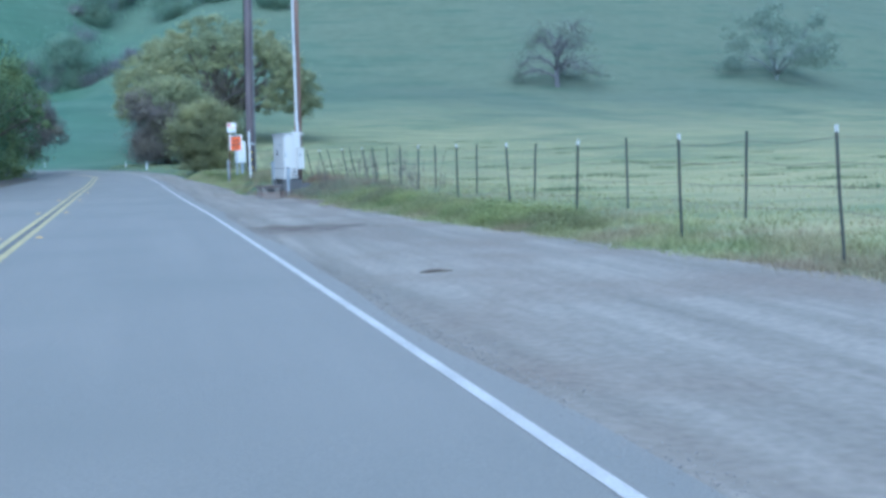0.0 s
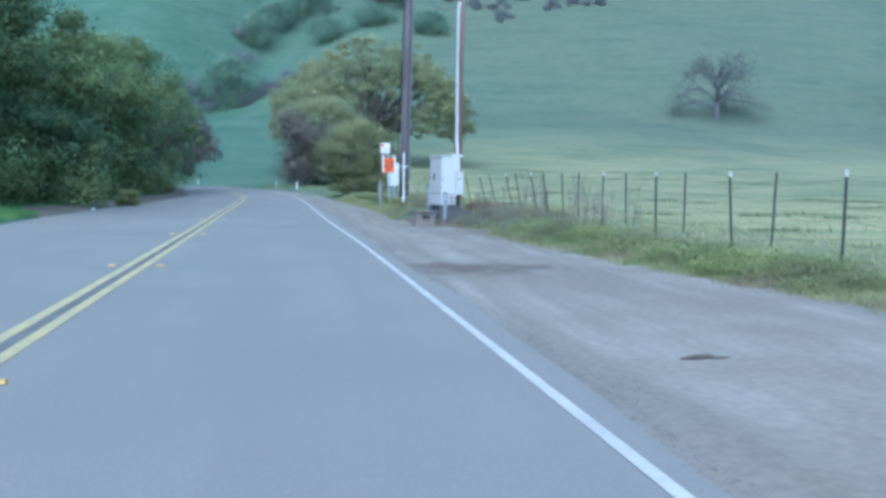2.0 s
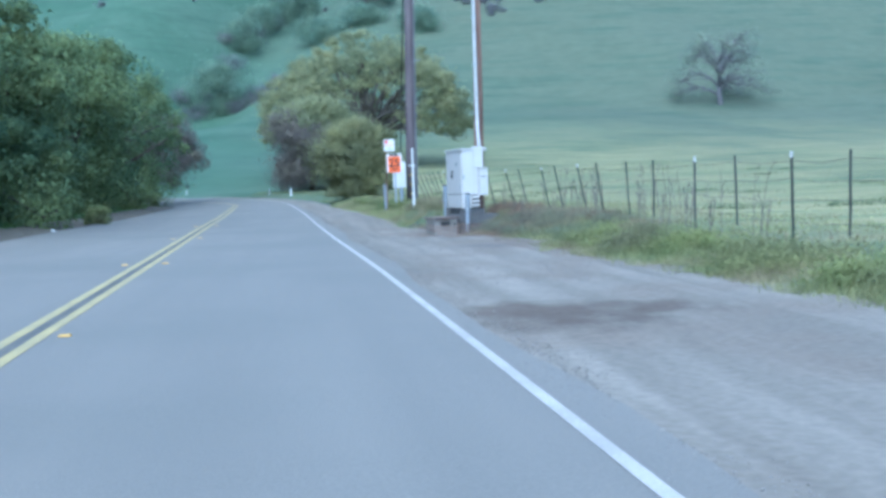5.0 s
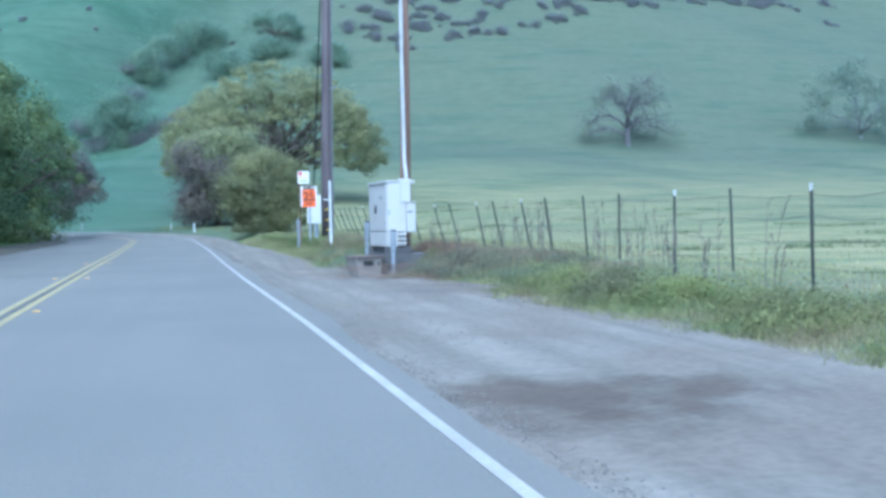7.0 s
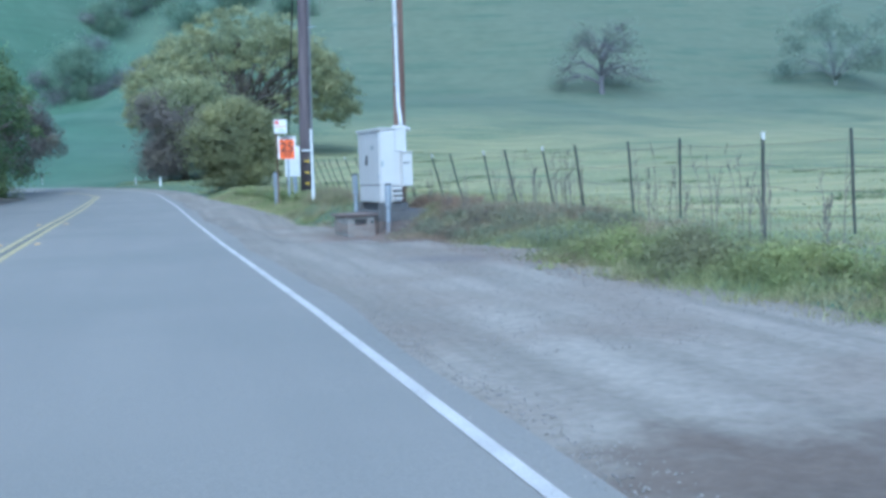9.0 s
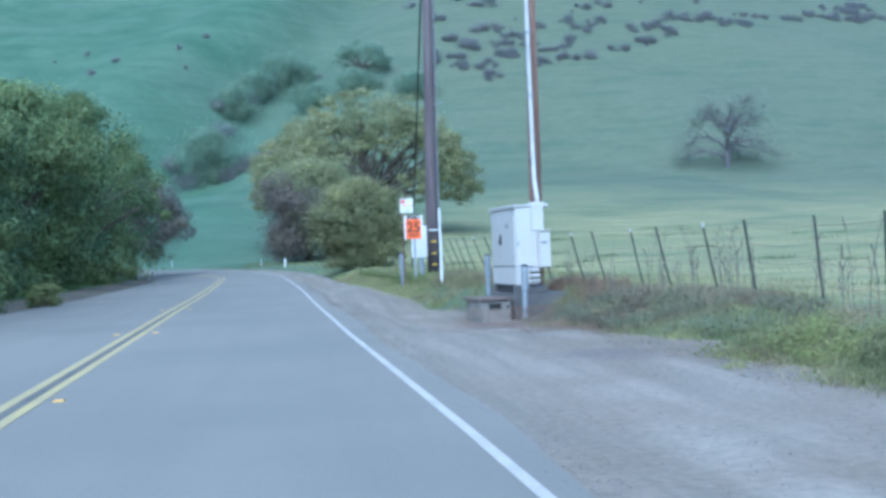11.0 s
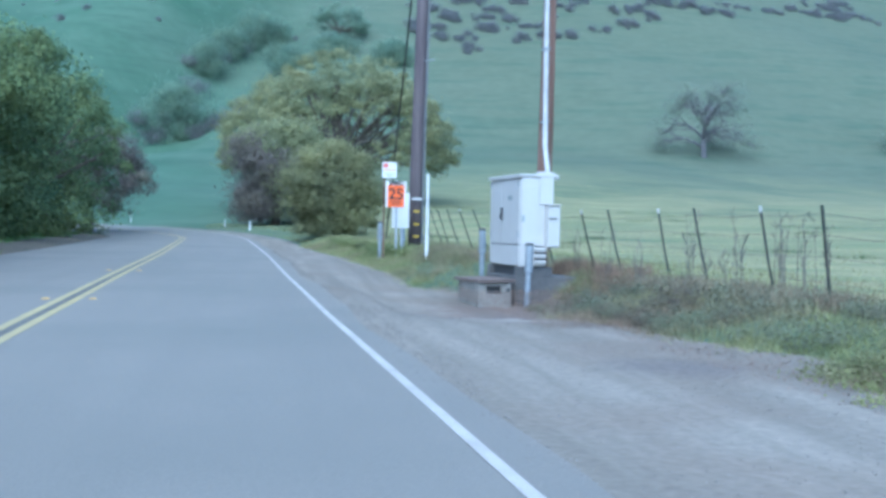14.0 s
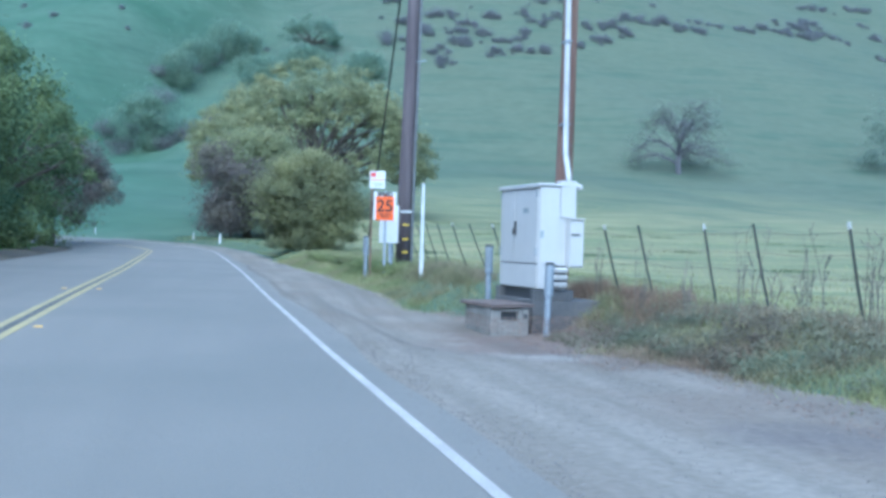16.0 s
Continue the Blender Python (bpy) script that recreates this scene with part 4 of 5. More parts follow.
def cabinet():
    ob = thing("utility_cabinet", pose(SITE[0], SITE[1], 0.63, 0, 0, SITE[2]), "off-white metal utility cabinet with doors on a dark concrete base", "cabinet")
    w, d, h = 0.46, 1.54, 1.57
    part("body", a_box(0.0, w, 0.0, d, 0.0, h, bevel=0.012), "cabinet", ob)
    part("roof", a_box(-0.035, w + 0.01, -0.03, d + 0.03, h, h + 0.04, bevel=0.014), "cabinet", ob)
    part("drip_edge", a_box(-0.045, -0.036, -0.03, d + 0.03, h - 0.02, h + 0.03), "cabinet", ob)
    # two doors on the road side, a kick panel below
    for y0, y1 in ((0.03, 0.94), (0.955, d - 0.03)):
        door = part("door", a_box(-0.02, -0.002, y0, y1, 0.39, h - 0.05, bevel=0.006), "cabinet", ob)
        if y0 < 0.1:
            part("label_plate", a_box(-0.026, -0.021, 0.38, 0.58, 1.16, 1.24, bevel=0.001), "label_grey", door, "small grey plate")
            bm = a_box(-0.05, -0.021, 0.83, 0.9, 0.82, 1.04, bevel=0.008)
            box(bm, -0.075, -0.051, 0.845, 0.885, 0.84, 0.93, 0.006)
            part("handle", bm, "cabinet_dark", door, "dark latch handle")
            part("hinge", a_box(-0.032, -0.021, 0.04, 0.07, 0.5, 0.62, bevel=0.003), "steel", door)
            part("hinge", a_box(-0.032, -0.021, 0.04, 0.07, 1.4, 1.52, bevel=0.003), "steel", door)
        else:
            part("hinge", a_box(-0.032, -0.021, d - 0.07, d - 0.04, 0.5, 0.62, bevel=0.003), "steel", door)
            part("hinge", a_box(-0.032, -0.021, d - 0.07, d - 0.04, 1.4, 1.52, bevel=0.003), "steel", door)
    part("seam", a_box(-0.004, -0.001, 0.03, d - 0.03, 0.37, 0.391), "cabinet_dark", ob, "dark gap above the kick panel")
    part("kick_panel", a_box(-0.018, -0.002, 0.03, d - 0.03, 0.02, 0.372, bevel=0.005), "cabinet", ob)
    part("side_panel", a_box(0.02, 0.32, -0.016, -0.002, 0.38, h - 0.05, bevel=0.006), "cabinet", ob)
    part("lock", a_box(0.015, 0.065, -0.03, -0.017, 0.78, 0.89, bevel=0.004), "label_grey", ob, "grey metal lock plate")
    # louvred hood low on the end
    for k in range(3):
        bm = bmesh.new()
        z = 0.04 + 0.11 * k
        v = [bm.verts.new(p) for p in ((0.255, -0.002, z), (0.46, -0.002, z), (0.46, -0.07, z), (0.255, -0.07, z),
                                       (0.255, -0.002, z + 0.088), (0.46, -0.002, z + 0.088), (0.46, -0.085, z + 0.05), (0.255, -0.085, z + 0.05))]
        for f in ((3, 2, 1, 0), (4, 5, 6, 7), (0, 1, 5, 4), (1, 2, 6, 5), (2, 3, 7, 6), (3, 0, 4, 7)):
            bm.faces.new([v[i] for i in f])
        part("louvre", bm, "cabinet", ob)
    # a near-black block stands in for the shade behind the louvres
    part("louvre_shade", a_box(0.265, 0.445, -0.03, -0.004, 0.03, 0.36), "cabinet_dark", ob, "dark block as the shade between the louvres")
    # riser duct with a weather cap, meter box beside it
    part("riser_duct", a_box(0.34, 0.6, -0.02, 0.14, 1.092, h + 0.09, bevel=0.012), "cabinet", ob)
    bm = tube(bmesh.new(), [(0.6, 0.05, 1.57), (0.64, 0.04, 1.6), (0.67, 0.03, 1.59), (0.68, 0.03, 1.53)], [0.03, 0.034, 0.04, 0.045], 10)
    part("weather_cap", bm, "cabinet", ob, smooth=True)
    meter = part("meter_box", a_box(0.455, 0.69, -0.12, 0.12, 0.34, 1.07, bevel=0.012), "cabinet", ob)
    part("meter_cover", a_box(0.465, 0.68, -0.138, -0.122, 0.36, 1.05, bevel=0.006), "cabinet", meter)
    part("latch", a_box(0.475, 0.61, -0.152, -0.139, 0.83, 0.855, bevel=0.003), "cabinet_dark", meter)
    part("hood", a_box(0.45, 0.695, -0.16, 0.12, 1.071, 1.09, bevel=0.004), "cabinet", meter)
    return ob


cabinet()


def cabinet_base():
    ob = thing("concrete_base", pose(SITE[0], SITE[1], 0, 0, 0, SITE[2]), "dark concrete plinth with a hollow filled dark for shade, under the cabinet", "concrete base")
    bm = a_box(-0.06, 1.08, 0.02, 1.6, -0.3, 0.46, bevel=0.02)
    part("slab", bm, "concrete_dark", ob)
    part("upper_slab", a_box(0.14, 0.62, 0.02, 1.6, 0.462, 0.62, bevel=0.02), "concrete_dark", ob)
    for y in (0.03, 1.45):
        part("pier", a_box(-0.05, 0.135, y, y + 0.13, 0.462, 0.626, bevel=0.008), "concrete_dark", ob)
    # the recess between the piers is filled dark, as painted shade
    part("hollow", a_box(0.06, 0.138, 0.165, 1.445, 0.463, 0.625), "cabinet_dark", ob, "dark block as the shade in the hollow under the cabinet")
    return ob


cabinet_base()


def pull_box():
    ob = thing("pull_box", pose(4.9, 37.62, 0.11, 0, 0, 3), "low grey concrete cable pit with an overhanging rusty lid", "cable pit")
    w, d = 0.58, 1.36
    part("wall", a_box(0, 0.1, 0, d, -0.25, 0.25, bevel=0.015), "concrete", ob)
    part("wall", a_box(w - 0.1, w, 0, d, -0.25, 0.25, bevel=0.015), "concrete", ob)
    part("wall", a_box(0.102, w - 0.102, d - 0.1, d, -0.25, 0.25, bevel=0.01), "concrete", ob)
    bm = a_box(0.102, w - 0.102, 0.0, 0.1, -0.25, 0.07, bevel=0.01)
    box(bm, 0.102, 0.15, 0.0, 0.1, 0.072, 0.25, 0.008)
    box(bm, 0.41, w - 0.102, 0.0, 0.1, 0.072, 0.25, 0.008)
    box(bm, 0.152, 0.408, 0.0, 0.1, 0.2, 0.25, 0.005)
    part("wall", bm, "concrete", ob)
    # dark sheet across the opening, in place of the shade inside the pit
    part("hollow", a_box(0.145, 0.415, 0.085, 0.098, 0.07, 0.202), "cabinet_dark", ob, "dark sheet as the shade in the pit's opening")
    part("cover_plate", a_box(w - 0.085, w - 0.025, -0.008, -0.001, 0.1, 0.17, bevel=0.002), "cabinet_dark", ob, "small dark cover plate")
    # the lid is broken along its road side
    bm = bmesh.new()
    rng = random.Random(17)
    edge = [(-0.03 + rng.uniform(-0.03, 0.03), -0.07 + 1.5 * k / 9) for k in range(10)]
    outline = [(w + 0.06, -0.07), (w + 0.06, 1.43)] + [(x, y) for x, y in edge[::-1]]
    low = [bm.verts.new((x, y, 0)) for x, y in outline]
    high = [bm.verts.new((x + (0.012 if k > 1 else -0.004), y, 0.045)) for k, (x, y) in enumerate(outline)]
    bm.faces.new(low[::-1])
    bm.faces.new(high)
    for k in range(len(low)):
        n = (k + 1) % len(low)
        bm.faces.new((low[k], low[n], high[n], high[k]))
    lid = part("lid", bm, "lid", ob, "brown rusty lid with a broken edge")
    lid.matrix_basis = pose(0.0, 0.0, 0.262, -0.4, -1.0, 1.5)
    return ob


pull_box()


def bollard():
    ob = thing("bollard", Matrix(), "round galvanised steel guard post with a dark cap", "bollard", "guard posts")
    part("pipe", tube(bmesh.new(), [(0, 0, -0.6), (0, 0, 0.2), (0, 0, 0.44)], [0.05, 0.05, 0.05], 16), "steel", ob)
    part("sleeve", tube(bmesh.new(), [(0, 0, 0.4), (0, 0, 0.41), (0, 0, 0.86)], [0.055, 0.07, 0.068], 16), "steel", ob, "wider steel sleeve")
    part("cap", tube(bmesh.new(), [(0, 0, 0.862), (0, 0, 0.885), (0, 0, 0.905)], [0.074, 0.072, 0.05], 16), "cabinet_dark", ob, "dark cap")
    return ob


posts = ((5.78, 37.72, 1.05, 1.6), (5.62, 40.65, 1.29, 0.0), (4.58, 49.0, 1.43, 0.0), (5.2, 48.8, 1.41, -3.0))
first = None
for x, y, top, lean in posts:
    m = pose(x, y, top - 0.905, 0, lean, 0)
    if first:
        copy_thing(first, m)
    else:
        first = bollard()
        first.matrix_basis = m


# ---- poles and lines ----
def utility_pole():
    z0 = ground_at(5.62, 49.6)
    ob = thing("utility_pole", pose(5.62, 49.6, z0), "tall dark weathered wooden utility pole with yellow reflectors", "utility pole")
    part("mast", tube(bmesh.new(), [(0, 0, -0.5), (0.02, 0, 2), (0.1, 0, 6), (0.2, 0, 12.2)], [0.19, 0.18, 0.16, 0.13], 16), "pole_wood", ob, smooth=True)
    part("conduit", tube(bmesh.new(), [(0.2, -0.12, -0.2), (0.23, -0.11, 3), (0.28, -0.1, 6), (0.33, -0.08, 10)], [0.035] * 4, 8), "conduit_grey", ob, "grey conduit")
    for z in (0.28, 0.62, 0.98):
        part("reflector", a_box(-0.06, 0.1, -0.205, -0.19, z, z + 0.045, bevel=0.004), "yellow_tag", ob, "yellow reflector strip")
    part("band", a_box(-0.13, 0.17, -0.21, -0.195, 1.32, 1.37, bevel=0.004), "plastic_white", ob, "white band")
    part("insulator_pin", tube(bmesh.new(), [(0.2, -0.1, 5.2), (0.45, -0.15, 5.25)], [0.02, 0.02], 6), "steel", ob)
    return ob


def service_pole():
    z0 = ground_at(6.39, 38.85)
    ob = thing("service_pole", pose(6.39, 38.85, z0), "slim brown wooden service pole with a white conduit", "utility pole")
    top = 7.26 - z0
    part("mast", tube(bmesh.new(), [(-0.1, 0, -0.4), (-0.055, 0, 2), (0, 0, 5), (-0.01, 0, top)], [0.122, 0.12, 0.116, 0.11], 16), "pole_brown", ob, smooth=True)
    # the conduit stands off the pole on steel brackets
    run = [(-0.13, -0.53, 2.2), (-0.128, -0.5, 2.4), (-0.12, -0.3, 2.75), (-0.115, -0.25, 3.4), (-0.118, -0.23, 5.2), (-0.112, -0.22, 6.75), (-0.09, -0.19, 7.05), (-0.05, -0.13, 7.18)]
    part("conduit", tube(bmesh.new(), [(x, y, z - z0) for x, y, z in run], [0.046] * 8, 12), "conduit_white", ob, "white plastic conduit", True)
    for z in (3.2, 4.5, 5.8):
        part("bracket", a_box(-0.165, -0.06, -0.3, -0.09, z - z0, z - z0 + 0.03), "steel", ob, "steel stand-off bracket")
    part("ground_wire", tube(bmesh.new(), [(0.05, -0.06, 0.2), (0.085, -0.06, 3), (0.105, -0.05, top - 0.3)], [0.012] * 3, 5), "pole_brown", ob, "copper ground wire")
    return ob


utility_pole()
service_pole()


def hanging_cable(a, b, sag, radius, label):
    a, b = Vector(a), Vector(b)
    path = [a.lerp(b, t) - Vector((0, 0, 4 * sag * t * (1 - t))) for t in np.linspace(0, 1, 15)]
    ob = part("cable", tube(bmesh.new(), path, [radius] * 15, 6), "cable", None, label)
    return tagged(ob, category="cable", group="pole cables")


hanging_cable((6.34, 38.7, 7.12), (5.62, 49.45, 10.9), 0.9, 0.014, "black service drop cable sagging between two poles")
hanging_cable((5.62, 49.75, 9.6), (6.55, 63.4, ground_at(6.55, 63.4)), 0.0, 0.028, "dark guy wire from the pole to the ground")


# ---- signs ----
def bars(parent, mat, rows, depth):
    """Plain bars where writing is too small to read: x0, x1, z0, z1 on the face."""
    for x0, x1, z0, z1 in rows:
        part("print", a_box(x0, x1, depth - 0.003, depth, z0, z1), mat, parent)


def speed_sign():
    x, y = 4.85, 47.7
    z0 = ground_at(x, y)
    ob = thing("speed_sign", pose(x, y, z0, 0, 0, -4), "white and orange 25 speed sign on a steel post", "road sign")
    part("post", a_box(-0.03, 0.03, 0.01, 0.05, -0.4, 2.5 - z0, bevel=0.004), "steel", ob)
    z1, z2 = 1.8 - z0, 2.48 - z0
    plate = part("plate", a_box(-0.29, 0.25, -0.004, 0.004, z1, z2, bevel=0.002), "sign_white", ob)
    part("panel", a_box(-0.235, 0.195, -0.009, -0.005, z1 + 0.0, z2 - 0.115), "sign_orange", plate, "orange panel")
    bars(plate, "sign_black", [(-0.16, 0.12, z1 + 0.13, z1 + 0.155), (-0.13, 0.09, z1 + 0.07, z1 + 0.095)], -0.010)
    for name, text, size, x0, zt, deep in (("number", "25", 0.40, -0.02, z1 + 0.21, -0.0125), ("word", "SPEED", 0.14, -0.02, z2 - 0.107, -0.008)):
        cu = bpy.data.curves.new(name, "FONT")
        cu.body, cu.size, cu.extrude, cu.align_x = text, size, 0.002, "CENTER"
        cu.offset = 0.006
        tmp = bpy.data.objects.new(name, cu)
        scene.collection.objects.link(tmp)
        me = bpy.data.meshes.new_from_object(tmp.evaluated_get(bpy.context.evaluated_depsgraph_get()))
        bpy.data.objects.remove(tmp)
        me.materials.clear()
        me.materials.append(M["sign_black"])
        num = new(name, me)
        num.parent = plate
        num.matrix_basis = pose(x0, deep, zt, 90, 0, 0)
    return ob


def small_sign():
    x, y = 4.72, 48.2
    z0 = ground_at(x, y)
    ob = thing("notice_sign", pose(x, y, z0, 0, 0, -6), "small white notice sign with red print on a wooden stake", "road sign")
    part("stake", a_box(-0.16, -0.12, 0.006, 0.04, -0.3, 2.98 - z0, bevel=0.004), "pole_brown", ob)
    plate = part("plate", a_box(-0.2, 0.18, -0.004, 0.004, 2.58 - z0, 3.0 - z0, bevel=0.002), "sign_white", ob)
    bars(plate, "sign_red", [(-0.17, -0.05, 2.86 - z0, 2.96 - z0), (-0.17, 0.15, 2.78 - z0, 2.80 - z0)], -0.005)
    bars(plate, "steel", [(-0.13, 0.13, 2.68 - z0, 2.70 - z0), (-0.08, 0.1, 2.63 - z0, 2.65 - z0)], -0.005)
    return ob


def white_board():
    x, y = 5.12, 48.6
    z0 = ground_at(x, y)
    ob = thing("sign_board", pose(x, y, z0, 0, 0, -10), "plain white sign board on a galvanised post", "sign board")
    part("post", a_box(-0.035, 0.035, 0.008, 0.05, -0.4, 2.15 - z0, bevel=0.004), "steel", ob)
    part("board", a_box(-0.27, 0.2, -0.005, 0.005, 1.26 - z0, 2.2 - z0, bevel=0.003), "sign_white", ob)
    return ob


speed_sign()
small_sign()
white_board()


def marker_post(x, y, h, label, r=0.035):
    ob = thing("delineator", pose(x, y, ground_at(x, y)), label, "marker post", "marker posts")
    part("tube", tube(bmesh.new(), [(0, 0, -0.2), (0, 0, h * 0.5), (0, 0, h)], [r, r * 0.95, r * 0.9], 10), "plastic_white", ob)
    part("sleeve", tube(bmesh.new(), [(0, 0, -0.05), (0, 0, h * 0.28)], [r * 1.2, r * 1.2], 10), "plastic_white", ob)
    return ob


marker_post(5.1, 44.25, 2.51 - ground_at(5.1, 44.25), "tall slim white plastic marker post in the grass", 0.035)
marker_post(1.0, 89.6, 0.6, "short white plastic marker post at the bend", 0.065)
marker_post(-0.7, 94.3, 0.5, "short white plastic marker post at the bend", 0.035)
marker_post(-8.1, 105.2, 0.55, "short white plastic marker post at the bend", 0.035)

# a crumpled sheet of paper on the leaf mould
bm = bmesh.new()
bmesh.ops.create_icosphere(bm, subdivisions=2, radius=0.075)
for v in bm.verts:
    v.co *= 1 + 0.5 * noise.noise(v.co * 17)
    v.co.z *= 0.55
paper = tagged(part("paper", bm, "sign_white", None, "crumpled white paper on the brown leaf mould"), category="litter")
paper.matrix_basis = pose(-6.15, 43.9, ground_at(-6.15, 43.9) + 0.06)

# a branch and a pale rock
bm = tube(bmesh.new(), [(-0.3, 0.02, 0.02), (-0.1, -0.01, 0.05), (0.1, 0.02, 0.045), (0.26, -0.02, 0.03), (0.42, 0.0, 0.03)], [0.015, 0.04, 0.045, 0.025, 0.01], 7)
tube(bm, [(0.05, 0, 0.04), (0.15, 0.09, 0.06), (0.2, 0.16, 0.05)], [0.025, 0.015, 0.006], 6)
stick = tagged(part("branch", bm, "stick", None, "broken dark rotten branch on the gravel"), category="branch")
stick.matrix_basis = pose(3.92, 11.22, float(road_z(11.3)) - 0.012, 0, 0, 6) @ Matrix.Diagonal((0.5, 0.6, 0.42, 1))
bm = bmesh.new()
bmesh.ops.create_icosphere(bm, subdivisions=2, radius=0.9)
for v in bm.verts:
    v.co *= 1 + 0.25 * noise.noise(v.co * 1.7)
    v.co.z *= 0.7
rock = tagged(part("rock", bm, "board", None, "pale rock beside the gully trees"), category="rock")
rock.matrix_basis = pose(-18.6, 216, ground_at(-18.6, 216) + 0.3)


# ---- grass, weeds and litter ----
def blades(name, px, py, h, w, lean, mat, label, seed):
    """Bent grass blades standing at the places."""
    rng = np.random.default_rng(seed)
    clear = ~((py > 35.2) & (py < 40.3) & (px > 3.0) & (px < 6.75) & ((px < 6.3) | (rng.uniform(size=len(px)) < 0.6))) | (px < 0)
    px, py, h, w = px[clear], py[clear], h[clear], w[clear]
    n = len(px)
    pz = height(px, py) - 0.02
    a = rng.uniform(0, 2 * np.pi, n)
    c, s = np.cos(a), np.sin(a)
    lx, ly = rng.normal(scale=lean, size=n) * h, rng.normal(scale=lean, size=n) * h
    base = np.stack([px, py, pz], 1)
    out = np.stack([c, s, 0 * c], 1) * (w / 2)[:, None]
    mid = base + np.stack([0.35 * lx, 0.35 * ly, 0.6 * h], 1)
    tip = base + np.stack([lx, ly, h], 1)
    v = np.stack([base - out, base + out, mid + 0.7 * out, mid - 0.7 * out, tip - 0.1 * out, tip + 0.1 * out], 1).reshape(-1, 3)
    i = np.arange(n)[:, None] * 6
    f = np.concatenate([i + [0, 1, 2, 3], i + [3, 2, 5, 4]], 1).reshape(-1, 4)
    return tagged(raw_mesh(name, v, f, mat, None, label), category="grass", kind="stuff")


def along(s, d):
    i = np.clip(np.round(s - STATION[0]).astype(int), 0, len(LINE) - 1)
    x, y, a = LINE[i].T
    t = s - STATION[i]
    return x + d * np.cos(a) - t * np.sin(a), y + d * np.sin(a) + t * np.cos(a)


def weed_mounds(name, s, d, wide, tall, count, size, mat, label, seed):
    """Low leafy weeds in rounded mounds, each of many small leaves."""
    rng = np.random.default_rng(seed)
    px, py = along(s, d)
    centres, radii = [], []
    for x, y, w, h in zip(px, py, wide, tall):
        z = ground_at(x, y)
        for _ in range(4):
            centres.append((x + rng.normal() * 0.6 * w, y + rng.normal() * 0.9 * w, z + h * rng.uniform(0.1, 0.6)))
            radii.append(w * rng.uniform(0.4, 0.85))
    v, soft = leaves(centres, radii, count * len(s), size, rng, flat=0.6, up=0.6, spill=0.5)
    corner = v.reshape(-1, 4, 3)
    keep = np.repeat(corner[:, :, 2].min(1) > height(corner[:, 0, 0], corner[:, 0, 1]) - 0.01, 4)
    v, soft = v[keep], soft[keep]
    ob = raw_mesh(name, v, np.arange(len(v)).reshape(-1, 4), mat, None, label, True)
    ob.data.normals_split_custom_set_from_vertices(soft)
    return tagged(ob, category="weeds", kind="stuff")


g = np.random.default_rng(5)
# tufts along the verge: clumps, then blades round them
n = 2600
cs = g.uniform(3, 66, n)
cd = verge(cs) + 1.2 * smooth01(33, 36, cs) * smooth01(42, 40.4, cs) + np.abs(g.normal(scale=0.9, size=n)) - 0.05
tall = g.uniform(0.6, 1.3, n)
k = g.integers(0, n, 150000)
s, d = cs[k] + g.normal(scale=0.14, size=len(k)), cd[k] + g.normal(scale=0.12, size=len(k))
px, py = along(s, d)
blades("verge_grass", px, py, tall[k] * g.uniform(0.05, 0.15, len(k)), g.uniform(0.005, 0.01, len(k)), 0.6, "grass", "long green grass tufts on the road bank", 1)
s = g.uniform(2, 95, 90000)
d = verge(s) + 0.3 + g.uniform(0, 1, len(s)) ** 1.5 * 5.0 + 1.2 * smooth01(33, 36, s) * smooth01(42, 40.4, s)
px, py = along(s, d)
blades("bank_grass", px, py, g.uniform(0.03, 0.1, len(px)), g.uniform(0.007, 0.014, len(px)), 0.6, "grass", "green grass on the bank below the fence", 2)
# lush weeds in mounds at the foot of the fence
n = 150
cs = np.concatenate([g.uniform(15, 27.6, 120), g.uniform(46, 62, 30)])
cd = verge(cs) + np.where(cs > 40, 0.9, g.uniform(0.35, 1.25, n))
weed_mounds("weed_mound", cs, cd, g.uniform(0.16, 0.36, n), g.uniform(0.1, 0.26, n), 560, 0.03, "grass_lush", "mounds of lush leafy green weeds below the fence", 6)
es, ed = np.array([27.1, 27.5, 27.8, 28.0]), np.array([6.6, 6.7, 6.95, 7.2])
weed_mounds("weed_mound", es, ed, np.array([0.2, 0.26, 0.24, 0.2]), np.array([0.08, 0.12, 0.1, 0.08]), 700, 0.028, "grass_lush", "low green weed clump on the edge of the gravel", 26)
# dusty grey-green weeds on the bank before the cabinet
n = 90
cs = g.uniform(28.6, 37, n)
cd = verge(cs) + g.uniform(0.25, 1.9, n) + 0.8 * smooth01(33, 36, cs)
weed_mounds("weed_mound", cs, cd, g.uniform(0.14, 0.34, n), g.uniform(0.08, 0.22, n), 520, 0.026, "grass_dusty", "dusty grey-green leafy weeds on the bank", 16)
n = 30
cs, cd = g.uniform(35.6, 39.6, n), g.uniform(7.7, 8.7, n)
k = g.integers(0, n, 7000)
px, py = along(cs[k] + g.normal(scale=0.2, size=len(k)), cd[k] + g.normal(scale=0.12, size=len(k)))
blades("dry_grass", px, py, g.uniform(0.06, 0.3, len(k)), g.uniform(0.006, 0.012, len(k)), 0.4, "grass_rust", "rust-brown dead weeds beside the concrete base", 27)
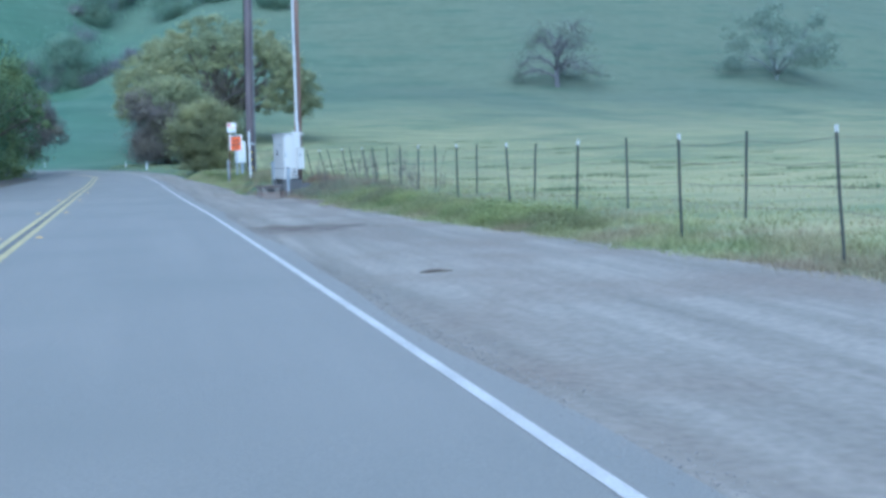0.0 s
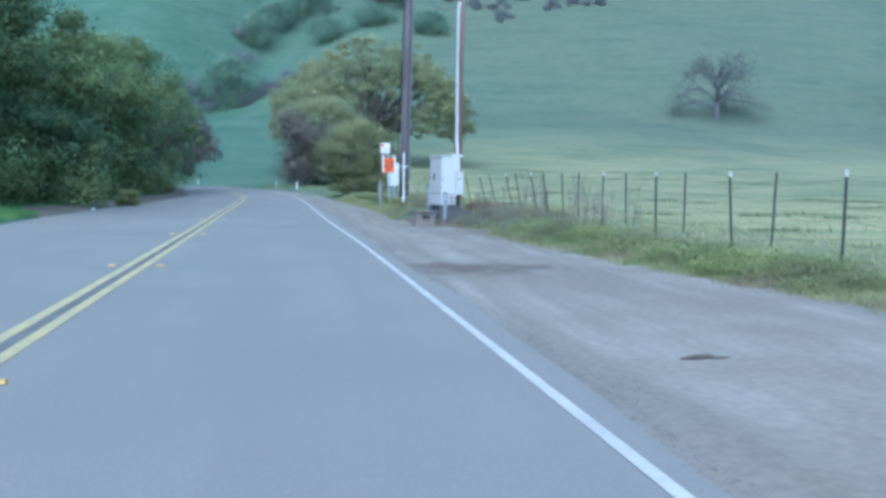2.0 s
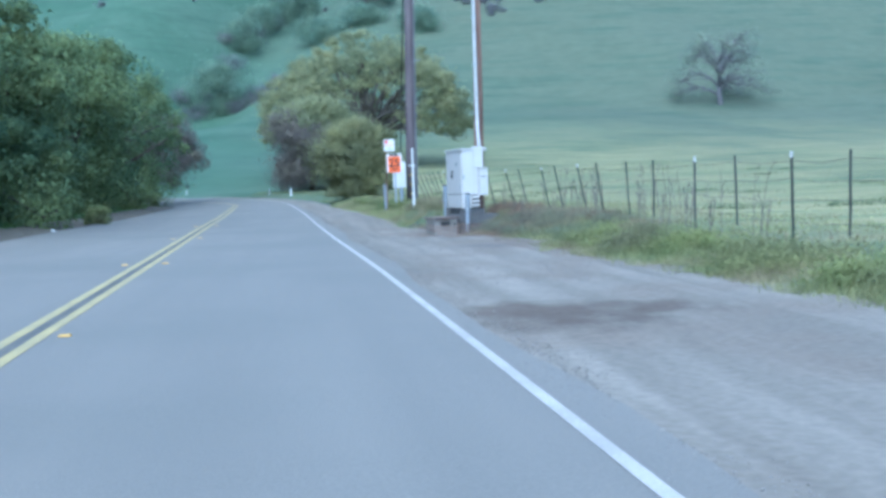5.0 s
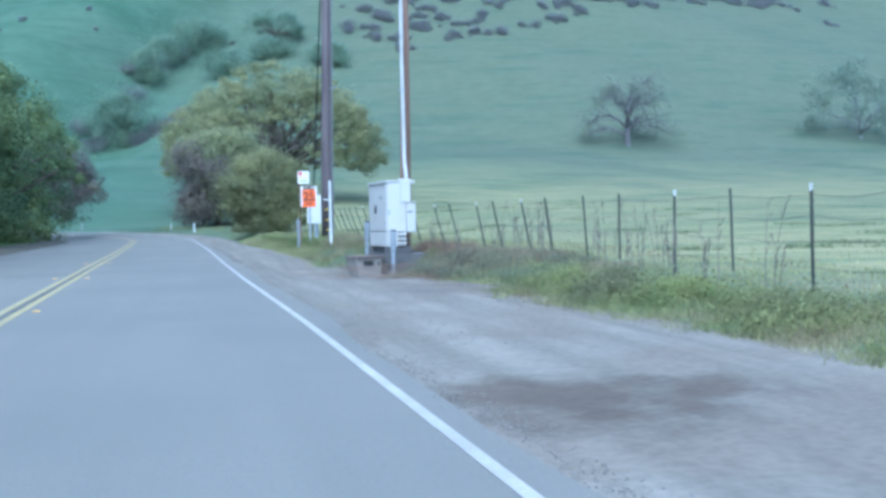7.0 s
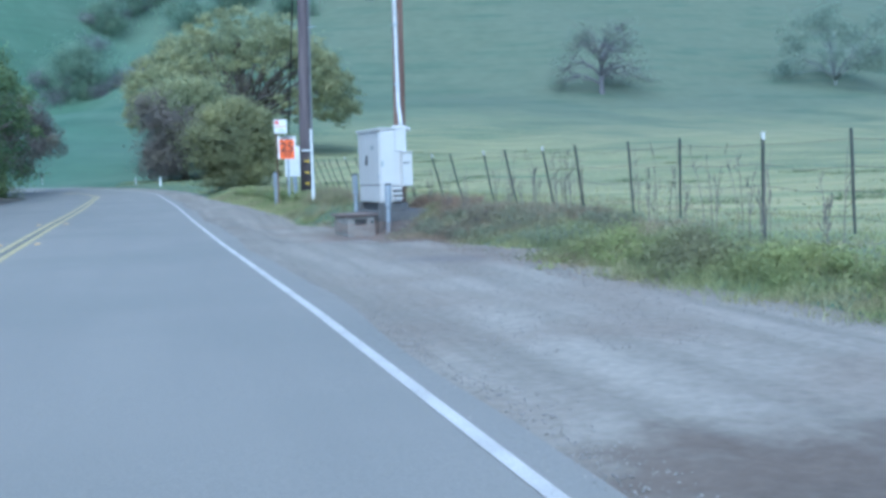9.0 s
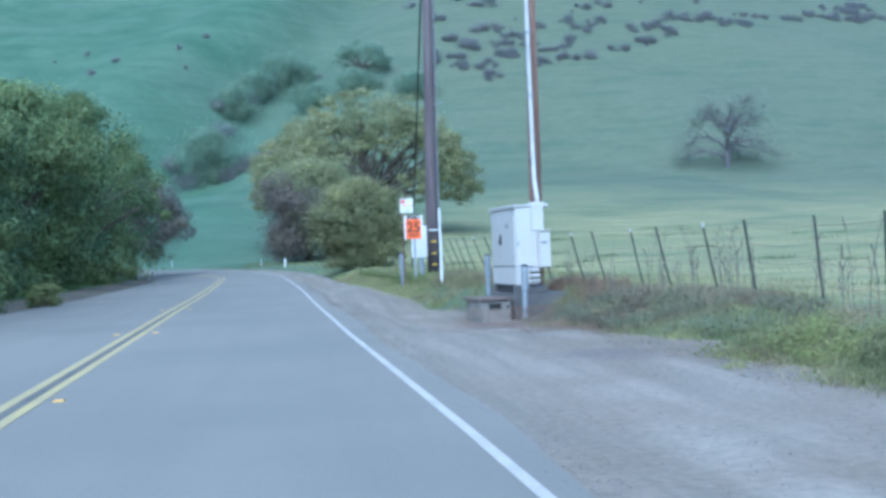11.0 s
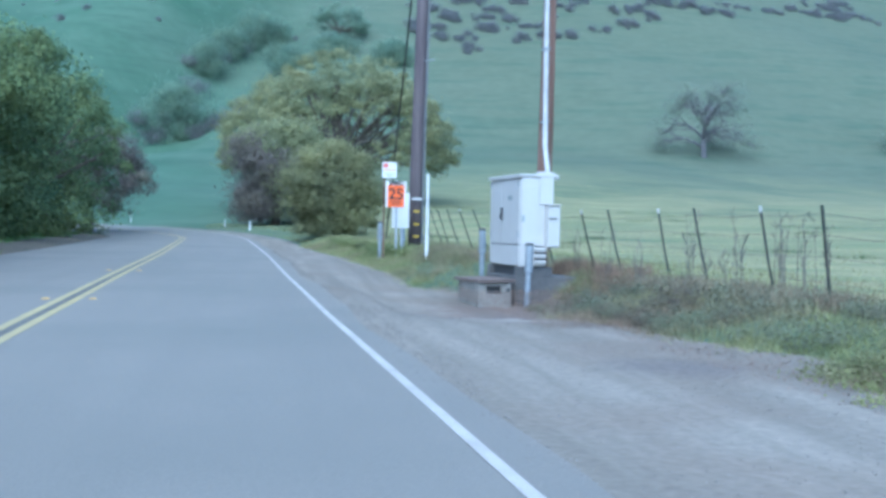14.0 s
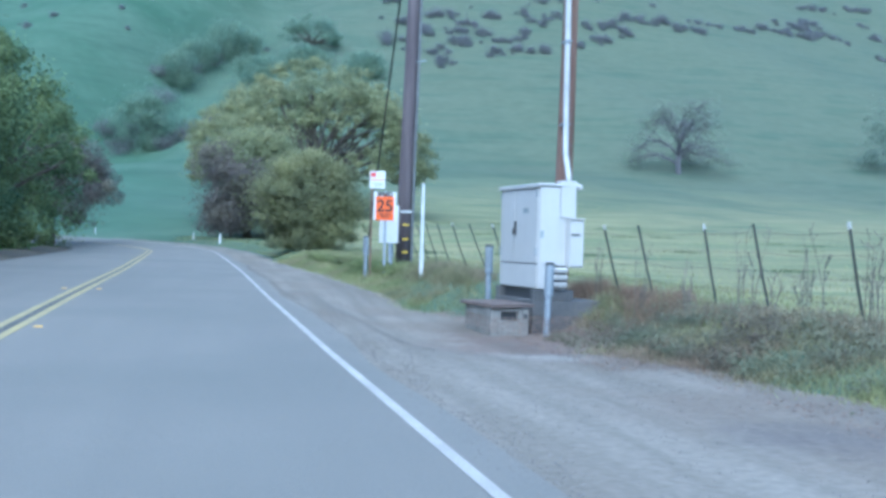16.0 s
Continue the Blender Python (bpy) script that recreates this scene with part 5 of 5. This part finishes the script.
# brown dry growth by the fence near the cabinet and beside the tall marker post
n = 90
cs = np.concatenate([g.uniform(30, 38.2, 60), g.uniform(42.2, 47, 30)])
cd = np.where(cs < 40, verge(cs) + g.uniform(1.4, 2.4, n), g.uniform(6.5, 7.6, n))
k = g.integers(0, n, 16000)
px, py = along(cs[k] + g.normal(scale=0.22, size=len(k)), cd[k] + g.normal(scale=0.16, size=len(k)))
blades("dry_grass", px, py, g.uniform(0.05, 0.27, len(k)), g.uniform(0.006, 0.013, len(k)), 0.35, "grass_dry", "dry brown grass and weeds by the fence", 7)
px, py = g.uniform(8, 50, 45000), 8 + 130 * g.uniform(0, 1, 45000) ** 1.7
blades("meadow_grass", px, py, g.uniform(0.03, 0.09, len(px)), g.uniform(0.015, 0.035, len(px)), 0.6, "grass_field", "pale grazed meadow grass behind the fence", 3)
# rank dark tufts left standing in the grazed meadow
n = 60
cx, cy = g.uniform(9, 42, n), 16 + 95 * g.uniform(0, 1, n) ** 1.3
k = g.integers(0, n, 16000)
px, py = cx[k] + g.normal(scale=0.5, size=len(k)), cy[k] + g.normal(scale=0.25, size=len(k))
blades("meadow_tuft", px, py, g.uniform(0.05, 0.18, len(k)), g.uniform(0.01, 0.02, len(k)), 0.6, "tuft", "dark rank grass tufts in the meadow", 8)
s = np.where(g.uniform(size=44000) < 0.77, 37.5 - 60 * g.uniform(0, 1, 44000) ** 1.7, g.uniform(37.5, 100, 44000))
d = left_edge(s) - np.where(s < 37.5, 0.5, 1.6) - np.abs(g.normal(scale=3.6, size=len(s)))
px, py = along(s, d)
blades("left_grass", px, py, g.uniform(0.06, 0.25, len(px)), g.uniform(0.01, 0.025, len(px)), 0.5, "grass_left", "bright green grass under the roadside oaks", 4)


def laid_strip(name, s0, s1, d0, d1, mat, label, across=8):
    """A sheet of soil that lies on the ground beside the road, with a wandering edge."""
    verts, faces = [], []
    st = np.arange(s0, s1, 0.5)
    for k in range(across + 1):
        edge = 0.18 * np.sin(1.1 * st + 3 * k) if k in (0, across) else 0 * st
        px, py = along(st, left_edge(st) + d0 + (d1 - d0) * k / across + edge)
        verts.append(np.stack([px, py, height(px, py) + 0.025], 1))
    n = len(st)
    for k in range(across):
        faces += [(k * n + i, (k + 1) * n + i, (k + 1) * n + i + 1, k * n + i + 1) for i in range(n - 1)]
    return tagged(raw_mesh(name, np.concatenate(verts), faces, mat, None, label, True), kind="structure")


laid_strip("bank_soil", 36.5, 92, -0.05, -2.6, "litter_dirt", "brown leaf mould along the foot of the oaks")


def litter(name, n, s0, s1, d0, d1, label, seed):
    """Fallen leaves lying on the ground."""
    r = np.random.default_rng(seed)
    s, d = r.uniform(s0, s1, n), np.interp(r.uniform(0, 1, n), [0, 1], [d0, d1])
    px, py = along(s, d)
    st, dd = near_line(px, py)
    z = np.maximum(height(px, py), np.where(dd > 3.7, road_z(st) - 0.012, -9)) + r.uniform(0.003, 0.015, n)
    p = np.stack([px, py, z], 1)
    a, tilt = r.uniform(0, 2 * np.pi, n), r.normal(scale=0.2, size=(n, 2))
    u = np.stack([np.cos(a), np.sin(a), tilt[:, 0]], 1) * r.uniform(0.007, 0.019, n)[:, None]
    w = np.stack([-np.sin(a), np.cos(a), tilt[:, 1]], 1) * r.uniform(0.005, 0.011, n)[:, None]
    v = np.stack([p - u, p - w, p + u, p + w], 1).reshape(-1, 3)
    return tagged(raw_mesh(name, v, np.arange(4 * n).reshape(-1, 4), "leaf_litter", None, label), category="leaf litter", kind="stuff")


litter("leaf_litter", 14000, 31.5, 38.8, 5.6, 7.8, "brown leaf litter round the cabinet and bank", 11)
litter("leaf_litter", 5000, 25, 33, 6.1, 7.6, "brown leaf litter in the grass of the bank", 13)
litter("leaf_litter", 9000, 32, 95, -6.3, -4.6, "brown leaf litter along the far road edge", 12)


def stones(name, n, s0, s1, spread, label, seed):
    """Loose gravel thrown along the ragged edge of the asphalt and over the shoulder."""
    rg = np.random.default_rng(seed)
    st = rg.uniform(s0, s1, n)
    d = spread(rg, st)
    px, py = along(st, d)
    z = road_z(st) - hollow(st, d) - np.where(d > 3.75, 0.014, 0.001)
    corner = np.array([(1, 0, 0), (-1, 0, 0), (0, 1, 0), (0, -1, 0), (0, 0, 0.8), (0, 0, -0.5)], float)
    size = rg.uniform(0.003, 0.009, n)[:, None, None] * rg.uniform(0.6, 1.4, (n, 6, 1))
    a = rg.uniform(0, 2 * np.pi, n)
    ca, sa = np.cos(a)[:, None], np.sin(a)[:, None]
    v = np.stack([ca * corner[:, 0] - sa * corner[:, 1], sa * corner[:, 0] + ca * corner[:, 1], np.tile(corner[:, 2], (n, 1))], 2) * size + np.stack([px, py, z], 1)[:, None]
    tri = np.array([(0, 2, 4), (2, 1, 4), (1, 3, 4), (3, 0, 4), (2, 0, 5), (1, 2, 5), (3, 1, 5), (0, 3, 5)])
    f = (np.arange(n)[:, None, None] * 6 + tri).reshape(-1, 3)
    return tagged(raw_mesh(name, v.reshape(-1, 3), f, "stones", None, label), category="gravel", kind="stuff")


stones("loose_gravel", 16000, 2, 60, lambda g2, s: 3.72 + g2.normal(scale=0.13, size=len(s)), "loose gravel along the edge of the asphalt", 21)
stones("loose_gravel", 10000, 21.5, 45, lambda g2, s: g2.uniform(3.9, 6.8, len(s)), "loose gravel on the shoulder", 22)


def weed(seed):
    """A cluster of dry stalks with side twigs."""
    rng = random.Random(seed)
    bm = bmesh.new()
    for _ in range(4):
        h = rng.uniform(0.45, 1.05)
        ax, ay = rng.uniform(-0.14, 0.14), rng.uniform(-0.14, 0.14)
        bx, by = rng.uniform(-0.12, 0.12), rng.uniform(-0.12, 0.12)
        at = lambda t: Vector((bx + ax * t * t * h, by + ay * t * t * h, h * t))
        tube(bm, [at(0) - Vector((0, 0, 0.1)), at(0.35), at(0.7), at(1)], [0.006, 0.005, 0.004, 0.0025], 4)
        for _ in range(rng.randint(4, 7)):
            p = at(rng.uniform(0.35, 0.98))
            e = p + Vector((rng.uniform(-.07, .07), rng.uniform(-.07, .07), rng.uniform(0.06, 0.16)))
            tube(bm, [p, p.lerp(e, 0.6) + Vector((0, 0, -0.01)), e], [0.004, 0.004, 0.006], 3)
    return tagged(part("dry_weed", bm, "dry", None, "tall dry brown weed stalks by the fence"), category="weed", group="dry weeds", kind="stuff")


weeds = [weed(k) for k in range(4)]
rng = random.Random(9)
for k in range(20):
    y = rng.choice((rng.uniform(22, 42), rng.uniform(28, 38)))
    x = 7.35 + rng.gauss(0, 0.35) - (0.5 if y > 38 else 0)
    m = pose(x, y, ground_at(x, y) - 0.02, 0, 0, rng.uniform(0, 360))
    if k < 4:
        weeds[k].matrix_basis = m
    else:
        copy_thing(weeds[k % 4], m)
